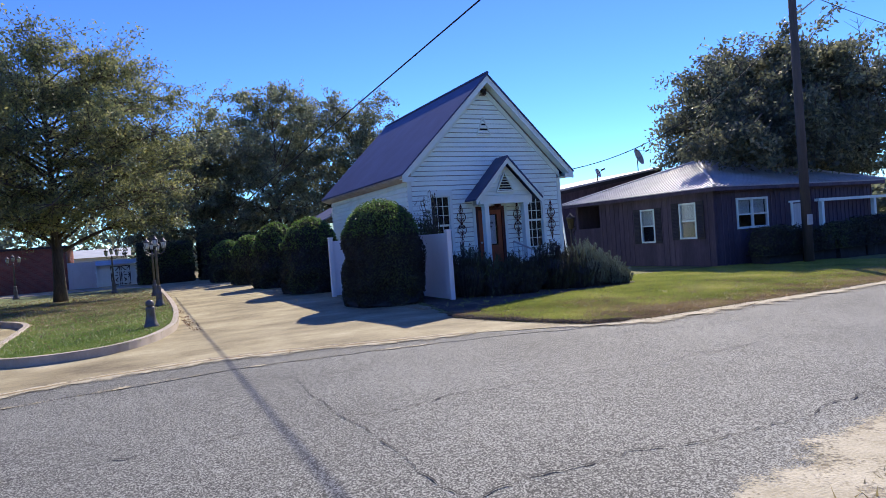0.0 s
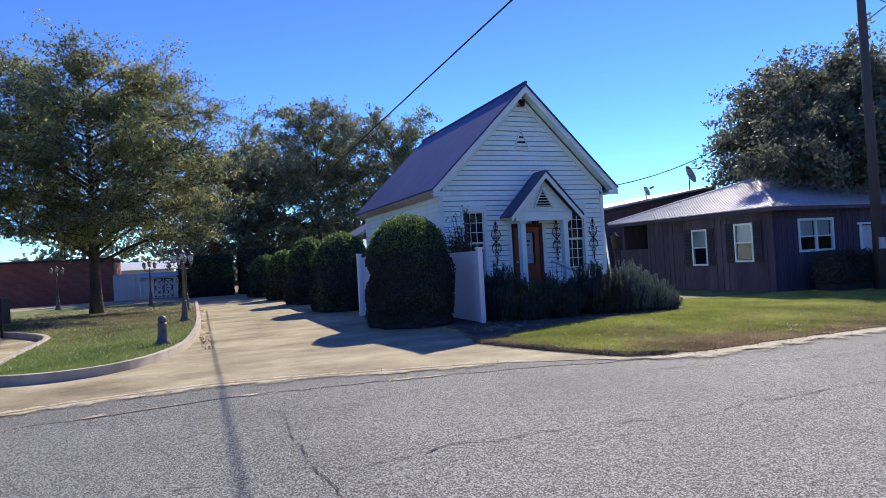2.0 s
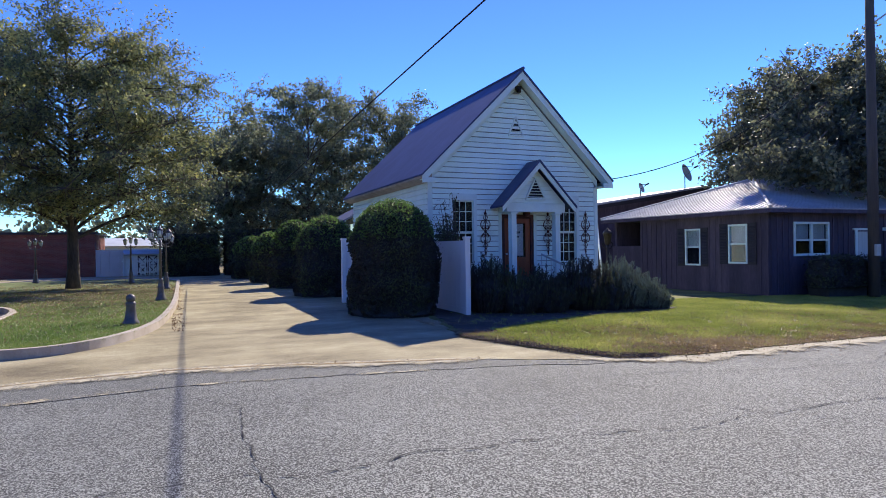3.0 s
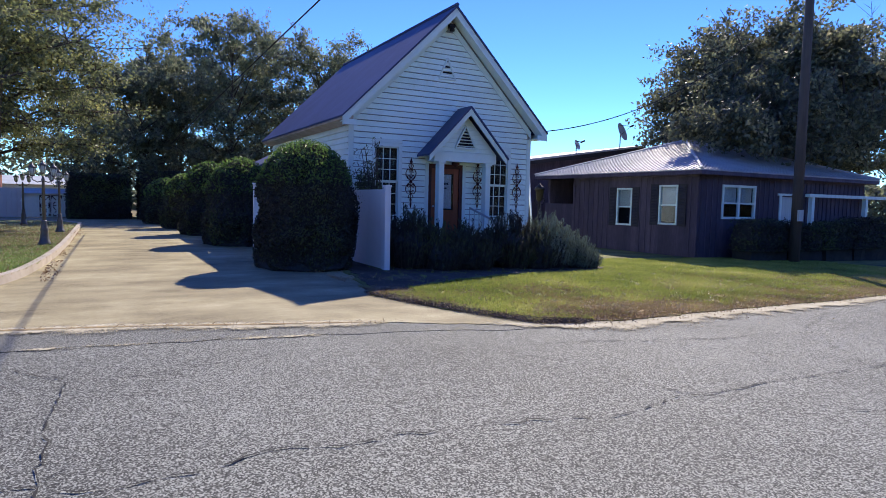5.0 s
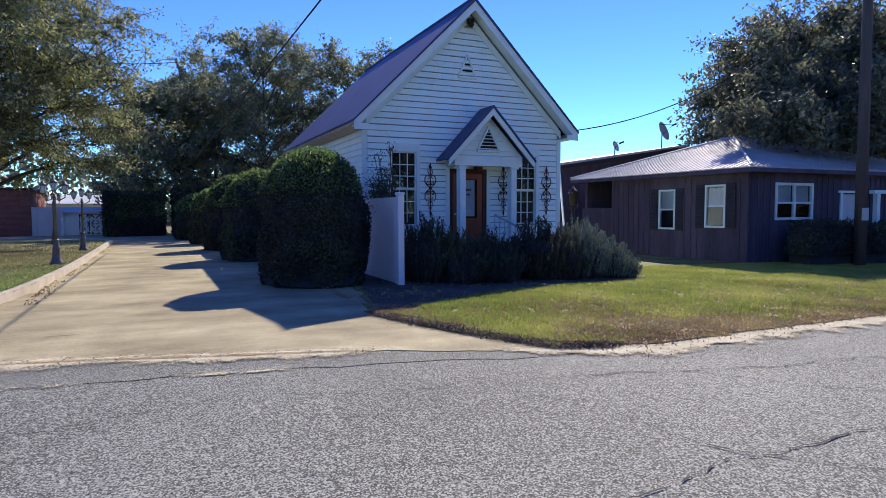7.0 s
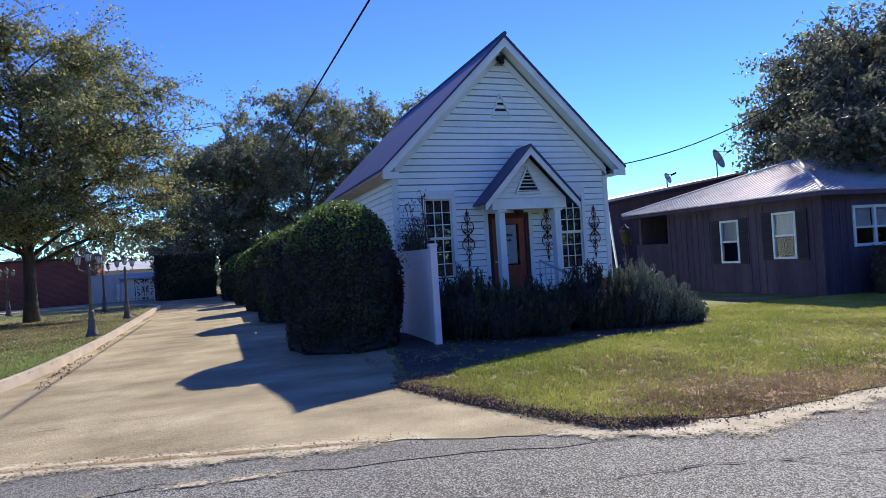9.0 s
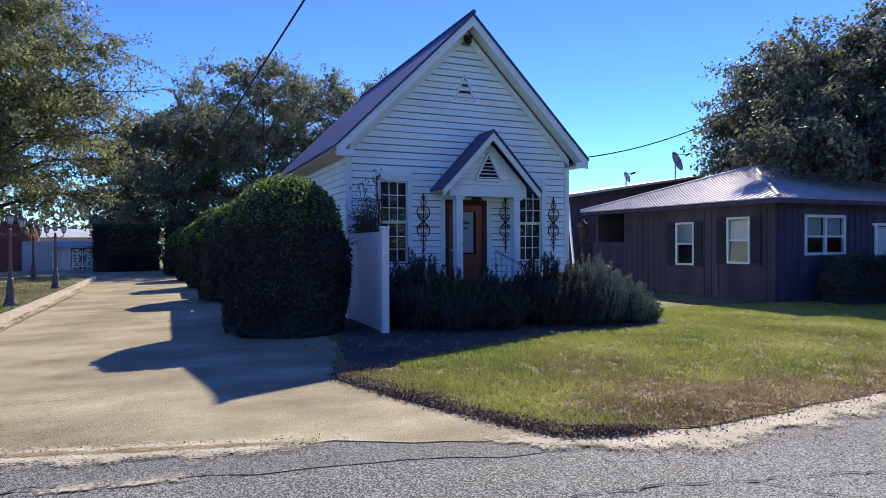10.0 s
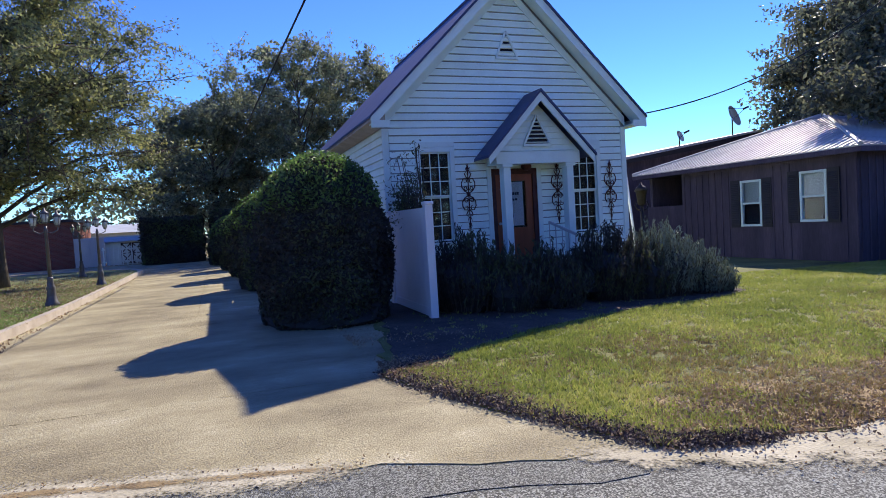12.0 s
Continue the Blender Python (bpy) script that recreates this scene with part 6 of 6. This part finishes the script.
tagged(mesh_from("drive_joint", V, F, M_SOIL), "dark straight joints in the concrete driveway", "joint", kind="stuff")


def inside(x, y, poly):
    c = False
    for (ax, ay), (bx, by) in zip(poly, poly[1:] + poly[:1]):
        if (ay > y) != (by > y) and x < (bx - ax) * (y - ay) / (by - ay) + ax:
            c = not c
    return c


LAWN = [(5.85, 11.85), (6.15, 10.9), (6.45, 10.1), (6.95, 9.05), (8.3, 8.8), (10.4, 9.05), (14.0, 9.25), (17.5, 9.65), (26, 10.3), (26, 17.8), (7.7, 17.5), (7.2, 15.2), (6.5, 14.2)]


def edge_y(x):
    e = [(5.85, 11.85), (6.15, 10.9), (6.45, 10.1), (6.95, 9.05), (8.3, 8.8), (10.4, 9.05), (14, 9.25), (17.5, 9.65), (26, 10.3)]
    for (ax, ay), (bx, by) in zip(e, e[1:]):
        if ax <= x <= bx:
            return ay + (by - ay) * (x - ax) / (bx - ax)
    return 10.0


def blades(name, pts, h, mat, label, seed):
    rng = np.random.default_rng(seed)
    c = np.asarray(pts, float)
    n = len(c)
    a = rng.uniform(0, 2 * np.pi, n)
    w = rng.uniform(0.004, 0.009, n)[:, None]
    d = np.stack([np.cos(a), np.sin(a), np.zeros(n)], 1)
    lean = rng.normal(0, 0.5, (n, 2)) * h
    tip = c + np.stack([lean[:, 0], lean[:, 1], h * rng.uniform(0.5, 1.3, n)], 1)
    v = np.stack([c - d * w, c + d * w, tip], 1).reshape(-1, 3)
    f = np.arange(3 * n).reshape(-1, 3)
    me = bpy.data.meshes.new(name)
    me.vertices.add(len(v)), me.loops.add(f.size), me.polygons.add(n)
    me.vertices.foreach_set("co", v.ravel())
    me.polygons.foreach_set("loop_start", np.arange(0, f.size, 3))
    me.loops.foreach_set("vertex_index", f.ravel().astype(np.int32))
    me.update(calc_edges=True)
    me.materials.append(mat)
    return tagged(new(name, me), label, "grass", kind="stuff")


rng = random.Random(500)
green, dry, litter, edge_litter = [], [], [], []
while len(green) + len(dry) < 260000:
    x, y = 5.8 + 20 * rng.random() ** 1.6, rng.uniform(8.7, 17.8)
    # grass kept thin on the bed so its painted shade stays dark
    if not inside(x, y, LAWN) or inside(x, y, BED) and rng.random() > 0.03 or x < 6.7 and y > 11.9 or noise.noise((x * 3.1, y * 3.1, 21)) < -0.18 and rng.random() < 0.65:
        continue
    g = ground_z(x, y) + 0.03
    k = (y - edge_y(x) - 0.6) / 3.4 + 1.1 * noise.noise((x * 0.5, y * 0.5, 7)) + 0.35 * noise.noise((x * 1.7, y * 1.7, 3))
    tuft = green if rng.random() < 0.34 + 0.8 * k else dry
    for _ in range(rng.randint(2, 11)):
        tuft.append((x + rng.gauss(0, 0.022), y + rng.gauss(0, 0.022), g))
for _ in range(46000):
    x = 5.87 + 17 * rng.random() ** 1.5
    y = edge_y(x) + abs(rng.gauss(0, 2.0)) - 0.08
    if noise.noise((x * 0.9, y * 0.9, 11)) + rng.gauss(0, 0.2) > 0.12:
        litter.append((x, y, ground_z(x, y) + 0.045 + rng.uniform(0, 0.03)))
for _ in range(4200):
    t = rng.random()
    x = 5.85 + 13.0 * t ** 1.6
    y = edge_y(x) + rng.gauss(0.03, 0.13) * (1 + noise.noise((x * 1.3, 0, 5)))
    litter.append((x, y, ground_z(x, y) + 0.03 + rng.uniform(0, 0.04)))
drive_side = [(5.85, 11.85), (6.15, 10.9), (6.45, 10.1), (6.95, 9.05), (7.6, 8.85)]
for _ in range(9000):
    (ax, ay), (bx, by) = rng.choice(list(zip(drive_side, drive_side[1:])))
    f = rng.random()
    x, y = ax + (bx - ax) * f + rng.gauss(0.05, 0.085), ay + (by - ay) * f + rng.gauss(0.03, 0.06)
    edge_litter.append((x, y, ground_z(x, y) + 0.035 + rng.uniform(0, 0.03)))
blades("lawn_grass", green, 0.046, M_GRASS, "short green grass blades of the lawn", 501)
M_STRAW = leaf_material("straw_blade", [(0.0, (0.13, 0.1, 0.04)), (0.5, (0.34, 0.27, 0.1)), (1.0, (0.55, 0.45, 0.22))], 0.25)
blades("dry_grass", dry, 0.036, M_STRAW, "dry yellow grass blades near the road", 502)
tagged(leaves("leaf_litter", litter, 0.015, M_DRYLEAF, None, 503, 0.5), "brown leaf litter scattered over the lawn", "leaves", kind="stuff")
M_OLDLEAF = leaf_material("old_leaf", [(0.0, (0.03, 0.024, 0.026)), (0.6, (0.085, 0.065, 0.06)), (1.0, (0.3, 0.25, 0.2))], 0.1, 0.8)
tagged(leaves("edge_litter", edge_litter, 0.017, M_OLDLEAF, None, 508, 0.45), "dark old leaf litter banked along the driveway edge", "leaves", kind="stuff")
isl, islleaf = [], []
while len(isl) < 45000:
    x, y = rng.uniform(-8, 1.0), 12.8 + 20 * rng.random() ** 1.5
    if inside(x, y, inner) and rng.random() < 1.2 - (y - 13) / 16:
        isl.append((x, y, ground_z(x, y) + 0.13))
while len(islleaf) < 19000:
    x, y = rng.gauss(-1.2, 3.0), rng.gauss(25, 5.0)
    if inside(x, y, inner):
        islleaf.append((x, y, ground_z(x, y) + 0.15))
for _ in range(700):
    y = rng.uniform(15, 33)
    x = 1.08 + abs(rng.gauss(0, 0.14))
    if noise.noise((0, y * 0.6, 4)) > -0.1:
        islleaf.append((x, y, ground_z(x, y) + 0.025))
blades("island_grass", isl, 0.045, M_ISLAND, "short grass blades on the island", 504)
tagged(leaves("fallen_leaf", islleaf, 0.026, M_DRYLEAF, None, 505, 0.5), "brown fallen oak leaves on the island and gutter", "leaves", kind="stuff")
vg = []
for _ in range(30000):
    x, y = rng.uniform(-7, 14), rng.uniform(-5, 3.6)
    if noise.noise((x * 0.7, y * 0.7, 9)) > -0.15 and y < 2.2 + 0.15 * x and rng.random() < 0.35 + 0.65 * (x > 2.4 and y > 0.5):
        vg.append((x, y, ground_z(x, y) + 0.012))
blades("verge_grass", vg, 0.06, M_STRAW, "sparse dry grass on the near verge", 506)
peb = []
for _ in range(700):
    x = rng.choice((rng.uniform(1, 5.4), rng.uniform(7.2, 12)))
    if x > 6.5:
        y = edge_y(x) - 0.35 + rng.gauss(0, 0.25)
    else:
        (ax, ay), (bx, by) = next(q for q in zip(seam, seam[1:]) if q[0][0] <= x <= q[1][0])
        y = ay + (by - ay) * (x - ax) / (bx - ax) + rng.gauss(0, 0.1)
    peb.append((x, y, 0.026 + ground_z(x, y)))
tagged(leaves("road_grit", peb, 0.01, M_DRYLEAF, None, 507, 0.7), "dark grit and leaf crumbs at the road edge", "grit", kind="stuff")

# ---- woods added to close the place all round ----
rng = random.Random(900)
pts = []
# first stretch is unseen behind the camera, made tall to darken window reflections
stretches = [((-70, -22), (70, -20), 13), ((-75, -20), (-60, 70), 8), ((70, -20), (75, 60), 6), ((-60, 78), (75, 80), 8)]
for (ax, ay), (bx, by), h in stretches:
    n = 16000 if h < 10 else 34000
    for _ in range(n):
        t = rng.random()
        x, y = ax + (bx - ax) * t, ay + (by - ay) * t
        top = h * (0.75 + 0.5 * noise.noise((x * 0.12, y * 0.12, 1)) + 0.25 * noise.noise((x * 0.5, y * 0.5, 2)))
        z = top * rng.random() ** 0.7
        pts.append((x + rng.gauss(0, 1.6), y + rng.gauss(0, 1.6), max(0.1, z - 0.4)))
tagged(leaves("far_woods", pts, 0.42, M_WOODS, None, 901), "added line of dark green woods round the place, mostly unseen", "woods", kind="stuff")
